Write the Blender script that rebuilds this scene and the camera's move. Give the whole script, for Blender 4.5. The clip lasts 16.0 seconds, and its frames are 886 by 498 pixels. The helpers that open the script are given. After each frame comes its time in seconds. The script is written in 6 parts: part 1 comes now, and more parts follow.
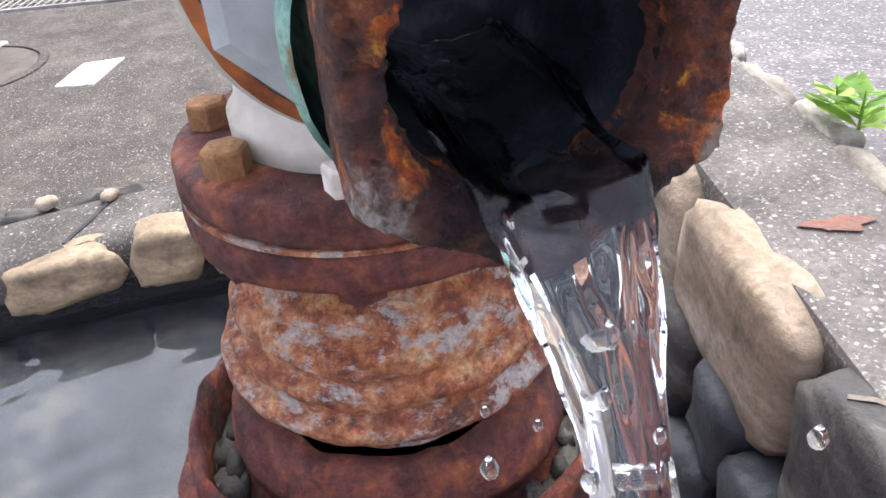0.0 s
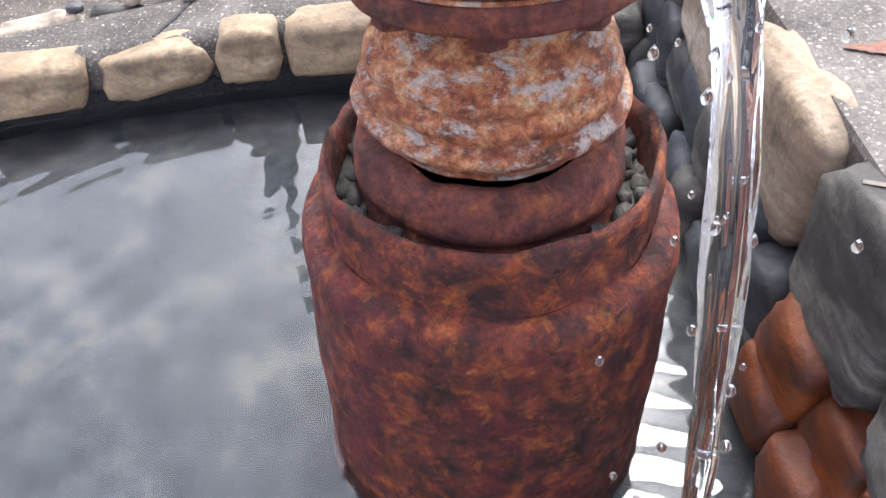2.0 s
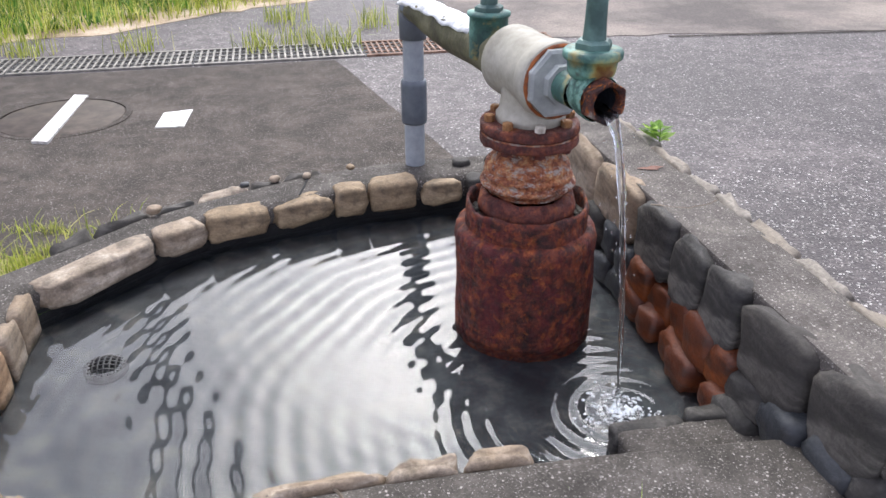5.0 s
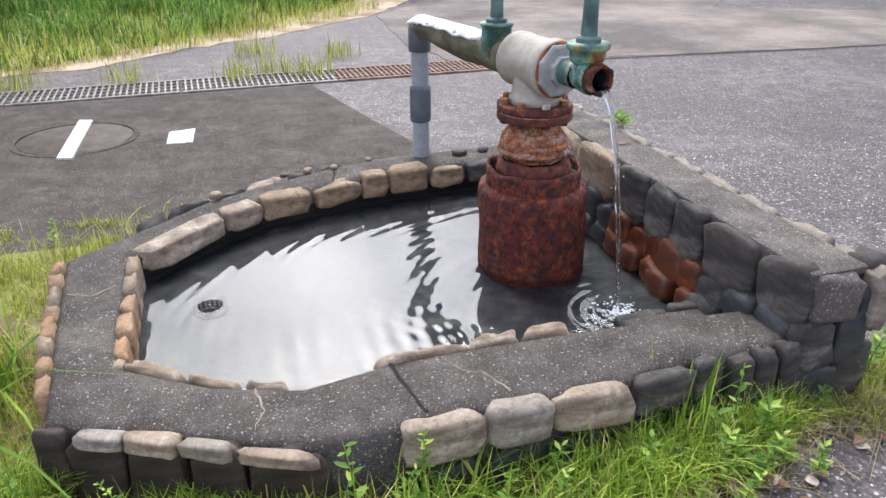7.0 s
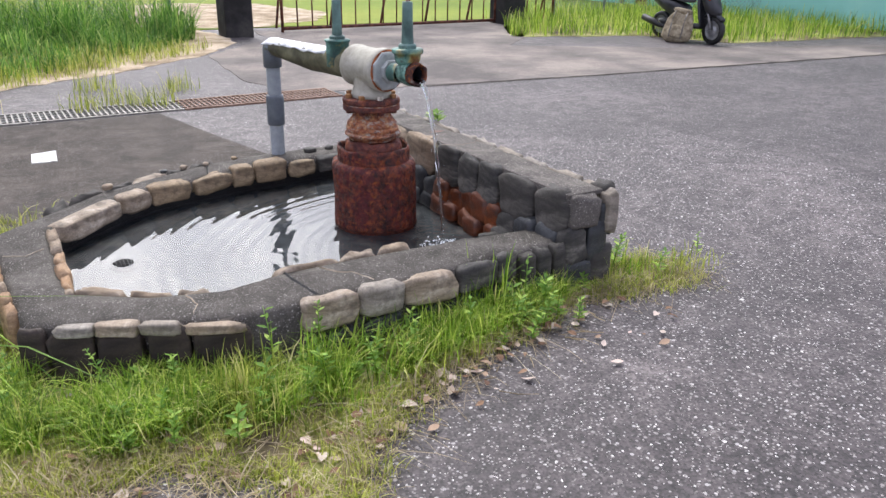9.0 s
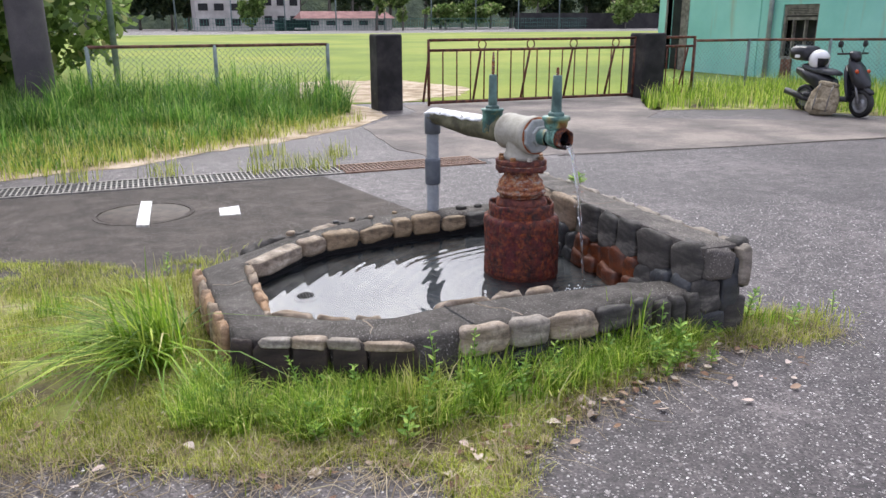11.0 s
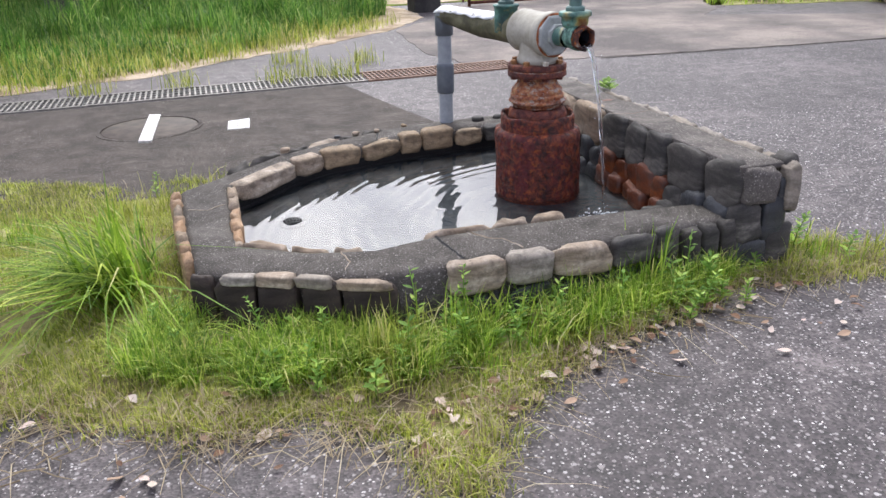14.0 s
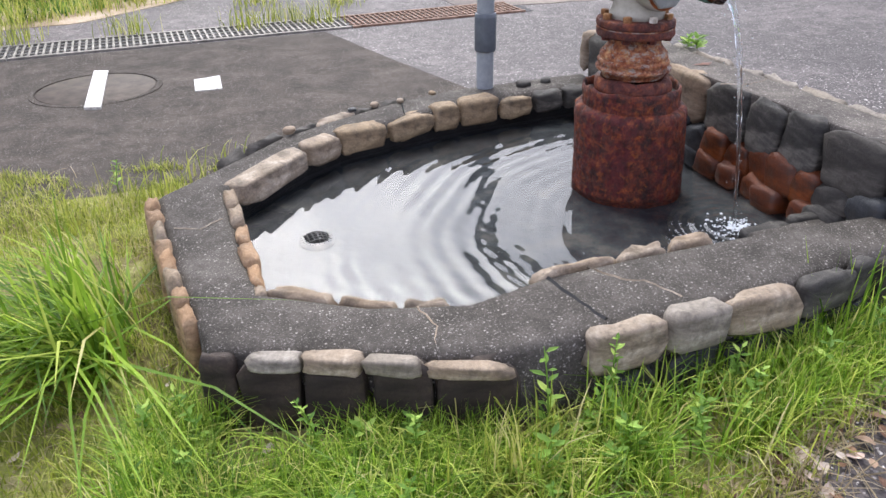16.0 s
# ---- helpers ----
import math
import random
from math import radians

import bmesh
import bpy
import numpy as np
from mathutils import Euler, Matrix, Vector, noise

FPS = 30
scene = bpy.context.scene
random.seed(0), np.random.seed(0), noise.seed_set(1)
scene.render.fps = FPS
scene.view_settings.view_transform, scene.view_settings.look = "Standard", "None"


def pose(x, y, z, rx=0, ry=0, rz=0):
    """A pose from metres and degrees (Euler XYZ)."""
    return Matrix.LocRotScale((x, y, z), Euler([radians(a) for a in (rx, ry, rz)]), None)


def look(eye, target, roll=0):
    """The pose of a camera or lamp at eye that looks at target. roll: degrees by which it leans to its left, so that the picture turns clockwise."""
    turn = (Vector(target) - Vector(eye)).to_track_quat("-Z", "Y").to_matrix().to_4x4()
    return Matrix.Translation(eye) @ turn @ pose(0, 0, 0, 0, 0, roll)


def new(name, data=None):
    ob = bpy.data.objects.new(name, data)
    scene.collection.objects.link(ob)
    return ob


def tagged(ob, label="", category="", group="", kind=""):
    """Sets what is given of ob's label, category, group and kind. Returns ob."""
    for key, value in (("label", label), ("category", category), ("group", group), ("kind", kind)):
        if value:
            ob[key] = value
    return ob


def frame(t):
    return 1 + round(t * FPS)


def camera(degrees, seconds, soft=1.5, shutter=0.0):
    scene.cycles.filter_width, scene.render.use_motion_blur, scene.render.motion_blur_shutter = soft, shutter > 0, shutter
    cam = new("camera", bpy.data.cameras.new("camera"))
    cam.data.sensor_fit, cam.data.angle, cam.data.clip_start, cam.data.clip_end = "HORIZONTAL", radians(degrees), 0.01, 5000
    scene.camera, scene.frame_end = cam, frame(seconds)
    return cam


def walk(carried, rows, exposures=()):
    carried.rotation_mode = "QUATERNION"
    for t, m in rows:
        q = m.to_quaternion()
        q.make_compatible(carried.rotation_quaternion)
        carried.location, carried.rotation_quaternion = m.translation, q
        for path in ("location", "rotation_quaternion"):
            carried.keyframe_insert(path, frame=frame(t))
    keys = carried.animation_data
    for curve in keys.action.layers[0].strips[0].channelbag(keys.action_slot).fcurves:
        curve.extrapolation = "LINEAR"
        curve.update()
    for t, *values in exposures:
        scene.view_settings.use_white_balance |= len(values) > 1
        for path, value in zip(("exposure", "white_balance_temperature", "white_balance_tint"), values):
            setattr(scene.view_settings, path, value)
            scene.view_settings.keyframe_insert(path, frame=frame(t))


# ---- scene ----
cam = camera(60.1, 16.0)
PATH = [
    (0, (0.039, -0.378, 0.675), (0.055, 1.305, -0.404), -5.6),
    (0.5, (0.036, -0.384, 0.67), (0.009, 1.286, -0.43), -6.1),
    (1, (0.029, -0.398, 0.679), (-0.031, 1.249, -0.454), -6.2),
    (1.5, (0.014, -0.446, 0.661), (-0.049, 1.115, -0.587), -5.7),
    (2, (-0.015, -0.5, 0.69), (-0.081, 0.952, -0.684), -3.3),
    (2.5, (0.023, -0.612, 0.876), (0.024, 0.922, -0.407), -1.2),
    (3, (0.017, -0.768, 0.958), (0.37, 0.839, -0.179), -0.3),
    (3.5, (-0.121, -0.938, 1.001), (0.446, 0.679, -0.03), -0.7),
    (4, (-0.215, -1.158, 1.008), (0.114, 0.532, -0.009), -2.1),
    (4.5, (-0.335, -1.338, 1.041), (-0.085, 0.385, 0.056), -1.9),
    (5, (-0.513, -1.506, 1.05), (-0.146, 0.219, 0.105), -0.1),
    (5.2, (-0.538, -1.587, 1.049), (-0.15, 0.147, 0.129), 0.5),
    (7.5, (-0.971, -2.062, 1.072), (-0.248, -0.396, 0.234), -1.2),
    (8, (-1.003, -2.217, 1.058), (0.032, -0.718, 0.233), -0.5),
    (8.5, (-1.143, -2.378, 1.048), (0.112, -1.065, 0.212), 0.7),
    (9, (-1.28, -2.616, 1.059), (-0.309, -1.033, 0.316), 1.0),
    (9.5, (-1.399, -2.762, 1.058), (-0.638, -1.055, 0.347), -1.0),
    (10, (-1.496, -2.82, 1.054), (-0.752, -1.098, 0.36), -0.3),
    (10.2, (-1.494, -2.853, 1.064), (-0.771, -1.107, 0.41), -0.1),
    (12.3, (-1.433, -2.881, 1.08), (-0.749, -1.082, 0.536), -0.4),
    (12.5, (-1.406, -2.878, 1.086), (-0.737, -1.086, 0.501), -0.6),
    (13, (-1.331, -2.876, 1.098), (-0.692, -1.103, 0.429), -0.8),
    (13.5, (-1.25, -2.752, 1.068), (-0.656, -0.991, 0.33), -1.3),
    (14, (-1.187, -2.627, 1.013), (-0.654, -0.87, 0.22), -1.9),
    (14.5, (-1.081, -2.491, 1.017), (-0.616, -0.732, 0.187), -2.6),
    (15, (-1.133, -2.303, 0.975), (-0.705, -0.551, 0.111), -2.2),
    (15.5, (-1.252, -2.074, 0.946), (-0.728, -0.372, 0.036), -1.2),
    (16, (-1.294, -1.815, 0.948), (-0.657, -0.168, 0.01), -0.9),
]
EXPOSE = [(0.0, 1.88), (1.0, 1.93), (2.0, 2.0), (2.6, 1.6), (3.5, 1.18), (4.5, 1.2), (5.0, 1.04), (7.5, 1.02), (8.5, 0.96), (10.0, 0.84), (12.5, 0.82), (16.0, 1.02)]
walk(cam, [(t, look(eye, target, roll)) for t, eye, target, roll in PATH], EXPOSE)

from mathutils import geometry

# ---------------- world, sun ----------------
world = bpy.data.worlds.new("sky")
scene.world = world
world.use_nodes = True
wn, wl = world.node_tree.nodes, world.node_tree.links
sky = wn.new("ShaderNodeTexSky")
sky.sky_type = "NISHITA"
sky.sun_disc = False
sky.sun_elevation, sky.sun_rotation = radians(40), radians(12)
sky.air_density, sky.dust_density, sky.ozone_density = 1.0, 7.0, 1.0
hs = wn.new("ShaderNodeHueSaturation")
hs.inputs["Saturation"].default_value = 0.18
wl.new(sky.outputs[0], hs.inputs["Color"])
haze = wn.new("ShaderNodeMix")
haze.data_type = "RGBA"
haze.inputs[0].default_value = 0.55
haze.inputs[7].default_value = (5.2, 5.3, 7.1, 1)
cloud = wn.new("ShaderNodeTexNoise")
cloud.inputs["Scale"].default_value, cloud.inputs["Detail"].default_value, cloud.inputs["Distortion"].default_value = 3.0, 6.0, 0.4
wl.new(wn.new("ShaderNodeTexCoord").outputs["Generated"], cloud.inputs["Vector"])
grey = wn.new("ShaderNodeValToRGB")
grey.color_ramp.elements[0].position, grey.color_ramp.elements[0].color = 0.36, (0.62, 0.64, 0.69, 1)
grey.color_ramp.elements[1].position, grey.color_ramp.elements[1].color = 0.64, (1.2, 1.2, 1.19, 1)
wl.new(cloud.outputs["Fac"], grey.inputs[0])
cover = wn.new("ShaderNodeMix")
cover.data_type, cover.blend_type = "RGBA", "MULTIPLY"
cover.inputs[0].default_value = 1.0
wl.new(grey.outputs[0], cover.inputs[7])
wl.new(hs.outputs[0], haze.inputs[6])
wl.new(haze.outputs[2], cover.inputs[6])
wl.new(cover.outputs[2], wn["Background"].inputs[0])
wn["Background"].inputs[1].default_value = 0.14
sun = new("sun", bpy.data.lights.new("sun", "SUN"))
sun.data.energy, sun.data.angle, sun.data.color = 1.2, radians(20), (1.0, 0.98, 0.95)
sun.matrix_world = look((0, 0, 0), (-0.12, -0.42, -0.9))

# ---------------- material helpers ----------------
def lin(h):
    c = [int(h[i:i + 2], 16) / 255 for i in (0, 2, 4)]
    return tuple(v / 12.92 if v <= 0.04045 else ((v + 0.055) / 1.055) ** 2.4 for v in c) + (1.0,)


class Mat:
    def __init__(self, name, rough=0.8, metal=0.0, spec=0.5):
        self.m = bpy.data.materials.new(name)
        self.m.use_nodes = True
        self.n, self.l = self.m.node_tree.nodes, self.m.node_tree.links
        self.b = self.n["Principled BSDF"]
        self.b.inputs["Roughness"].default_value = rough
        self.b.inputs["Metallic"].default_value = metal
        self.b.inputs["Specular IOR Level"].default_value = spec
        self.co = self.n.new("ShaderNodeTexCoord").outputs["Object"]

    def noise(self, scale, detail=6, rough=0.6, dist=0.0, stretch=None):
        t = self.n.new("ShaderNodeTexNoise")
        t.inputs["Scale"].default_value = scale
        t.inputs["Detail"].default_value = detail
        t.inputs["Roughness"].default_value = rough
        t.inputs["Distortion"].default_value = dist
        co = self.co
        if stretch:
            mp = self.n.new("ShaderNodeMapping")
            mp.inputs["Scale"].default_value = stretch
            self.l.new(co, mp.inputs[0])
            co = mp.outputs[0]
        self.l.new(co, t.inputs["Vector"])
        return t.outputs["Fac"]

    def voro(self, scale, feature="F1", out="Color"):
        t = self.n.new("ShaderNodeTexVoronoi")
        t.feature = feature
        t.inputs["Scale"].default_value = scale
        self.l.new(self.co, t.inputs["Vector"])
        return t.outputs[out]

    def nramp(self, fac, stops):
        """Ramp for a noise value, whose range is narrow about the middle."""
        return self.ramp(fac, [(0.5 + (p - 0.5) * 0.6, c) for p, c in stops])

    def ramp(self, fac, stops, mode="LINEAR"):
        r = self.n.new("ShaderNodeValToRGB")
        e = r.color_ramp
        e.interpolation = mode
        while len(e.elements) < len(stops):
            e.elements.new(0.5)
        for el, (p, c) in zip(e.elements, stops):
            el.position = p
            el.color = lin(c) if isinstance(c, str) else (c, c, c, 1)
        self.l.new(fac, r.inputs[0])
        return r.outputs[0]

    def mix(self, fac, a, b, mode="MIX"):
        x = self.n.new("ShaderNodeMix")
        x.data_type = "RGBA"
        x.blend_type = mode
        for v, i in ((fac, 0), (a, 6), (b, 7)):
            if isinstance(v, str):
                x.inputs[i].default_value = lin(v)
            elif isinstance(v, (int, float)):
                x.inputs[i].default_value = v if i == 0 else (v, v, v, 1)
            else:
                self.l.new(v, x.inputs[i])
        return x.outputs[2]

    def rand(self, island=False):
        if island:
            return self.n.new("ShaderNodeNewGeometry").outputs["Random Per Island"]
        return self.n.new("ShaderNodeObjectInfo").outputs["Random"]

    def math(self, op, a, b):
        x = self.n.new("ShaderNodeMath")
        x.operation = op
        for i, v in enumerate((a, b)):
            if isinstance(v, (int, float)):
                x.inputs[i].default_value = v
            else:
                self.l.new(v, x.inputs[i])
        return x.outputs[0]

    def done(self, color, bump=None, strength=0.4, dist=0.01, rough=None):
        if isinstance(color, str):
            self.b.inputs["Base Color"].default_value = lin(color)
        else:
            self.l.new(color, self.b.inputs["Base Color"])
        if bump is not None:
            bp = self.n.new("ShaderNodeBump")
            bp.inputs["Strength"].default_value = strength
            bp.inputs["Distance"].default_value = dist
            self.l.new(bump, bp.inputs["Height"])
            self.l.new(bp.outputs[0], self.b.inputs["Normal"])
        if rough is not None:
            self.l.new(rough, self.b.inputs["Roughness"])
        return self.m


def plain(name, stops, scale=8, rough=0.7, metal=0.0, bump=0.2, dist=0.004, fine=60, detail=6):
    m = Mat(name, rough, metal)
    c = m.nramp(m.noise(scale, detail), stops)
    f = m.noise(fine, 4)
    c = m.mix(0.35, c, m.ramp(f, [(0.3, 0.35), (0.7, 0.65)]), "OVERLAY")
    return m.done(c, f, bump, dist)


def asphalt():
    m = Mat("asphalt", 0.66)
    big = m.noise(0.7, 5)
    mid = m.noise(9, 5)
    base = m.ramp(m.mix(0.5, big, mid), [(0.3, "2e2a2a"), (0.5, "4a4444"), (0.7, "716968")])
    grit = m.voro(150)
    c = m.mix(0.85, base, m.ramp(grit, [(0.1, 0.18), (0.9, 0.82)]), "OVERLAY")
    c = m.mix(0.6, c, m.ramp(m.noise(42, 5, 0.7), [(0.35, 0.2), (0.65, 0.8)]), "OVERLAY")
    for size, gain in ((62, 0.72), (105, 0.62)):
        st = m.voro(size)
        sel = m.ramp(st, [(0.62, 0.0), (0.72, 1.0)])
        edge = m.ramp(m.voro(size, "F1", "Distance"), [(0.26, 1.0), (0.36, 0.0)])
        c = m.mix(m.math("MULTIPLY", m.math("MULTIPLY", sel, edge), gain), c, m.ramp(st, [(0.62, "7b7573"), (0.8, "aaa5a2"), (0.95, "dedad8")]))
    h = m.mix(0.5, m.voro(150, "F1", "Distance"), m.voro(62, "F1", "Distance"))
    return m.done(c, h, 0.8, 0.004)


def concrete(name, a, b, c3, moss=0.0):
    m = Mat(name, 0.9, spec=0.25)
    c = m.ramp(m.noise(7, 9, 0.72), [(0.3, a), (0.5, b), (0.72, c3)])
    g = m.ramp(m.voro(260), [(0.1, 0.3), (0.9, 0.7)])
    c = m.mix(0.5, c, g, "OVERLAY")
    sp = m.ramp(m.noise(260, 3), [(0.6, 0.0), (0.66, 1.0)])
    c = m.mix(m.math("MULTIPLY", sp, 0.5), c, "bdb8b2")
    chip = m.voro(120)
    dot = m.math("MULTIPLY", m.ramp(chip, [(0.7, 0.0), (0.78, 1.0)]), m.ramp(m.voro(120, "F1", "Distance"), [(0.22, 1.0), (0.34, 0.0)]))
    c = m.mix(m.math("MULTIPLY", dot, 0.55), c, "c4beb6")
    st = m.ramp(m.noise(6, 9, 0.75), [(0.5, 0.0), (0.62, 1.0)])
    c = m.mix(m.math("MULTIPLY", st, 0.4), c, "35322e")
    return m.done(c, m.noise(140, 5), 0.5, 0.004)


def stone(name, stops, tint, dark=0.0, rough=0.75):
    m = Mat(name, rough)
    n1 = m.noise(7, 8, 0.65, 0.4, (1, 1, 3))
    c = m.nramp(n1, stops)
    c = m.mix(m.math("MULTIPLY", m.rand(), 0.6), c, tint)
    band = m.ramp(m.noise(5, 5, 0.6, 0.8, (1, 1, 9)), [(0.35, 0.36), (0.65, 0.64)])
    c = m.mix(0.7, c, band, "OVERLAY")
    blot = m.ramp(m.noise(22, 6, 0.7), [(0.48, 0.0), (0.66, 1.0)])
    c = m.mix(m.math("MULTIPLY", blot, 0.55), c, "3a352f")
    c = m.mix(0.4, c, m.ramp(m.noise(150, 3), [(0.3, 0.3), (0.7, 0.7)]), "OVERLAY")
    return m.done(c, m.noise(45, 7, 0.7), 0.55, 0.008)


def rust(name, stops, patch, pfac, spots=None, scale=14, flake=0.5, orange=0.0):
    m = Mat(name, 0.66, spec=0.4)
    c = m.nramp(m.noise(scale, 9, 0.72, 0.15), stops)
    p = m.ramp(m.noise(13, 8, 0.75, 0.1, (1, 1, 0.7)), [(0.5, 0.0), (0.58, 1.0)])
    c = m.mix(m.math("MULTIPLY", p, pfac), c, patch)
    if orange:
        o = m.ramp(m.noise(scale * 1.3, 8, 0.7, 0.6), [(0.52, 0.0), (0.6, 1.0)])
        c = m.mix(m.math("MULTIPLY", o, orange), c, m.ramp(m.noise(scale * 5, 5, 0.7), [(0.35, "8e3c12"), (0.5, "bf5f1c"), (0.65, "d68f35")]))
    d = m.ramp(m.noise(30, 6, 0.75), [(0.52, 0.0), (0.66, 1.0)])
    c = m.mix(m.math("MULTIPLY", d, 0.75), c, "241614")
    if spots:
        w = m.ramp(m.noise(26, 9, 0.8, 0.1, (1, 1, 2.2)), [(0.52, 0.0), (0.58, 1.0)])
        c = m.mix(m.math("MULTIPLY", w, 0.8), c, spots)
    g = m.noise(190, 6, 0.75)
    c = m.mix(flake, c, m.ramp(g, [(0.32, 0.22), (0.68, 0.78)]), "OVERLAY")
    h = m.mix(0.45, m.noise(34, 9, 0.75), g)
    return m.done(c, h, 1.0, 0.008, m.ramp(m.noise(50, 4), [(0.35, 0.45), (0.65, 0.85)]))


M_ASPH = asphalt()
M_CONC = concrete("rim_concrete", "37342f", "4f4b46", "6b6660")
M_WALLTOP = concrete("wall_concrete", "4a4642", "625d58", "7a746d")
M_SLAB = concrete("slab_concrete", "37322d", "49433d", "625a52")
M_TAN = stone("tan_stone", [(0.25, "655846"), (0.5, "958267"), (0.75, "bda98a")], "846f54")
M_PALE = stone("pale_stone", [(0.25, "6e6252"), (0.5, "a09280"), (0.75, "cbbfae")], "8f7a60")
M_WHITE_STONE = stone("weathered_white_stone", [(0.25, "645e55"), (0.5, "968f84"), (0.75, "c0b9ad")], "857a6a")
M_PEACH = stone("peach_stone", [(0.25, "6e5a45"), (0.5, "a0866a"), (0.75, "c9b092")], "b28a62")
M_BROWN = stone("dark_brown_stone", [(0.25, "231c18"), (0.5, "3a302a"), (0.75, "57493e")], "2c241f")
M_GREY = stone("grey_stone", [(0.25, "2a2928"), (0.5, "45433f"), (0.75, "7a766e")], "3b3630")
M_WET = stone("wet_dark_stone", [(0.25, "24272a"), (0.5, "3b3e40"), (0.75, "585956")], "33363a", rough=0.45)
M_ORANGE = stone("iron_stained_stone", [(0.25, "3c1c0e"), (0.5, "6e3614"), (0.75, "944f1e")], "55260f", rough=0.5)
M_RUST = rust("casing_rust", [(0.25, "21100e"), (0.42, "43201a"), (0.56, "622c1f"), (0.68, "7c3c24"), (0.8, "985a36")], "561a22", 0.65, None, 34, 0.6, 0.28)
M_RUST2 = rust("pipe_rust", [(0.25, "4c2a20"), (0.42, "86492e"), (0.58, "b0744c"), (0.78, "cda878")], "66382e", 0.5, "a9a59c", 46, 0.75, 0.25)
M_FLANGE = rust("flange_rust", [(0.25, "3a2222"), (0.45, "5c302a"), (0.62, "7a4232"), (0.8, "a8643a")], "42221f", 0.6, None, 26, 0.6, 0.15)
def rust_outlet():
    """Flaking rust, wet and painted black with shade where the water leaves it, scaled white on its lower corners."""
    m = Mat("nozzle_rust", 0.7, spec=0.4)
    c = m.nramp(m.noise(45, 9, 0.72, 0.3), [(0.2, "201516"), (0.4, "422a27"), (0.55, "5c3529"), (0.68, "83482c"), (0.82, "a87a50")])
    o = m.ramp(m.noise(60, 8, 0.7, 0.6), [(0.53, 0.0), (0.6, 1.0)])
    c = m.mix(m.math("MULTIPLY", o, 0.85), c, m.ramp(m.noise(240, 5, 0.7), [(0.35, "8a3a10"), (0.5, "c4641c"), (0.65, "dfa03c")]))
    p = m.ramp(m.noise(80, 7, 0.7, 0.2), [(0.54, 0.0), (0.62, 1.0)])
    c = m.mix(m.math("MULTIPLY", p, 0.7), c, "322428")
    g = m.noise(380, 6, 0.75)
    c = m.mix(0.7, c, m.ramp(g, [(0.32, 0.2), (0.68, 0.8)]), "OVERLAY")

    def spot(place, r0, r1):
        at = m.n.new("ShaderNodeVectorMath")
        at.operation = "DISTANCE"
        m.l.new(m.co, at.inputs[0])
        at.inputs[1].default_value = place
        d = m.math("ADD", at.outputs["Value"], m.math("MULTIPLY", m.math("SUBTRACT", m.noise(150, 6, 0.7), 0.5), 0.02))
        return m.ramp(d, [(r0, 1.0), (r1, 0.0)])

    # the shade on the lower lip is put into this dark spot with the wet
    wet = spot((0.064, -0.252, 0.584), 0.026, 0.034)
    c = m.mix(m.math("MULTIPLY", wet, 0.9), c, "15151a")
    c = m.mix(m.math("MULTIPLY", spot((0.025, -0.257, 0.604), 0.005, 0.010), 0.85), c, m.ramp(m.noise(420, 5), [(0.35, "5a4c40"), (0.5, "9c9488"), (0.65, "d0cabf")]))
    c = m.mix(m.math("MULTIPLY", spot((0.099, -0.246, 0.606), 0.004, 0.008), 0.7), c, "a89c8c")
    return m.done(c, m.mix(0.5, m.noise(90, 9, 0.75), g), 1.0, 0.006, m.mix(wet, m.ramp(m.noise(120, 4), [(0.35, 0.5), (0.65, 0.85)]), 0.2))


M_NOZ = rust_outlet()
M_BOLT = rust("bolt_rust", [(0.3, "7c5034"), (0.5, "ac7e50"), (0.75, "ccb088")], "8a5a3c", 0.4)
M_BOLTW = plain("pale_bolt", [(0.3, "a39a8a"), (0.7, "d8d2c4")], 40)
M_TEE = plain("grey_cast_iron_paint", [(0.3, "8d897b"), (0.55, "a5a193"), (0.75, "b6b2a4")], 9, 0.6, 0.0, 0.15)
M_DISC = plain("pale_grey_disc", [(0.3, "8f9492"), (0.7, "b2b6b3")], 12, 0.55)
M_COPPER = plain("orange_seam", [(0.3, "6d3a1d"), (0.7, "a9602c")], 40, 0.7)


def verdigris():
    m = Mat("green_bronze", 0.5)
    c = m.nramp(m.noise(10, 8, 0.65, 0.5), [(0.3, "27433f"), (0.5, "3f655c"), (0.7, "76a596")])
    # ochre scale run down the front of the valve
    at = m.n.new("ShaderNodeVectorMath")
    at.operation = "DISTANCE"
    m.l.new(m.co, at.inputs[0])
    at.inputs[1].default_value = (0.066, -0.24, 0.664)
    near = m.math("ADD", at.outputs["Value"], m.math("MULTIPLY", m.math("SUBTRACT", m.noise(38, 5, 0.6), 0.5), 0.05))
    run = m.ramp(near, [(0.018, "6b3f17"), (0.026, "8c6428"), (0.034, "a5a062"), (0.044, "8fae8c")])
    c = m.mix(m.ramp(near, [(0.036, 0.9), (0.05, 0.0)]), c, run)
    p = m.ramp(m.noise(17, 6, 0.6, 0.3), [(0.54, 0.0), (0.64, 1.0)])
    c = m.mix(m.math("MULTIPLY", p, 0.7), c, "9c8a4e")
    d = m.ramp(m.noise(28, 6, 0.7), [(0.58, 0.0), (0.7, 1.0)])
    c = m.mix(m.math("MULTIPLY", d, 0.6), c, "4a2f1c")
    return m.done(c, m.noise(60, 6, 0.7), 0.4, 0.004)


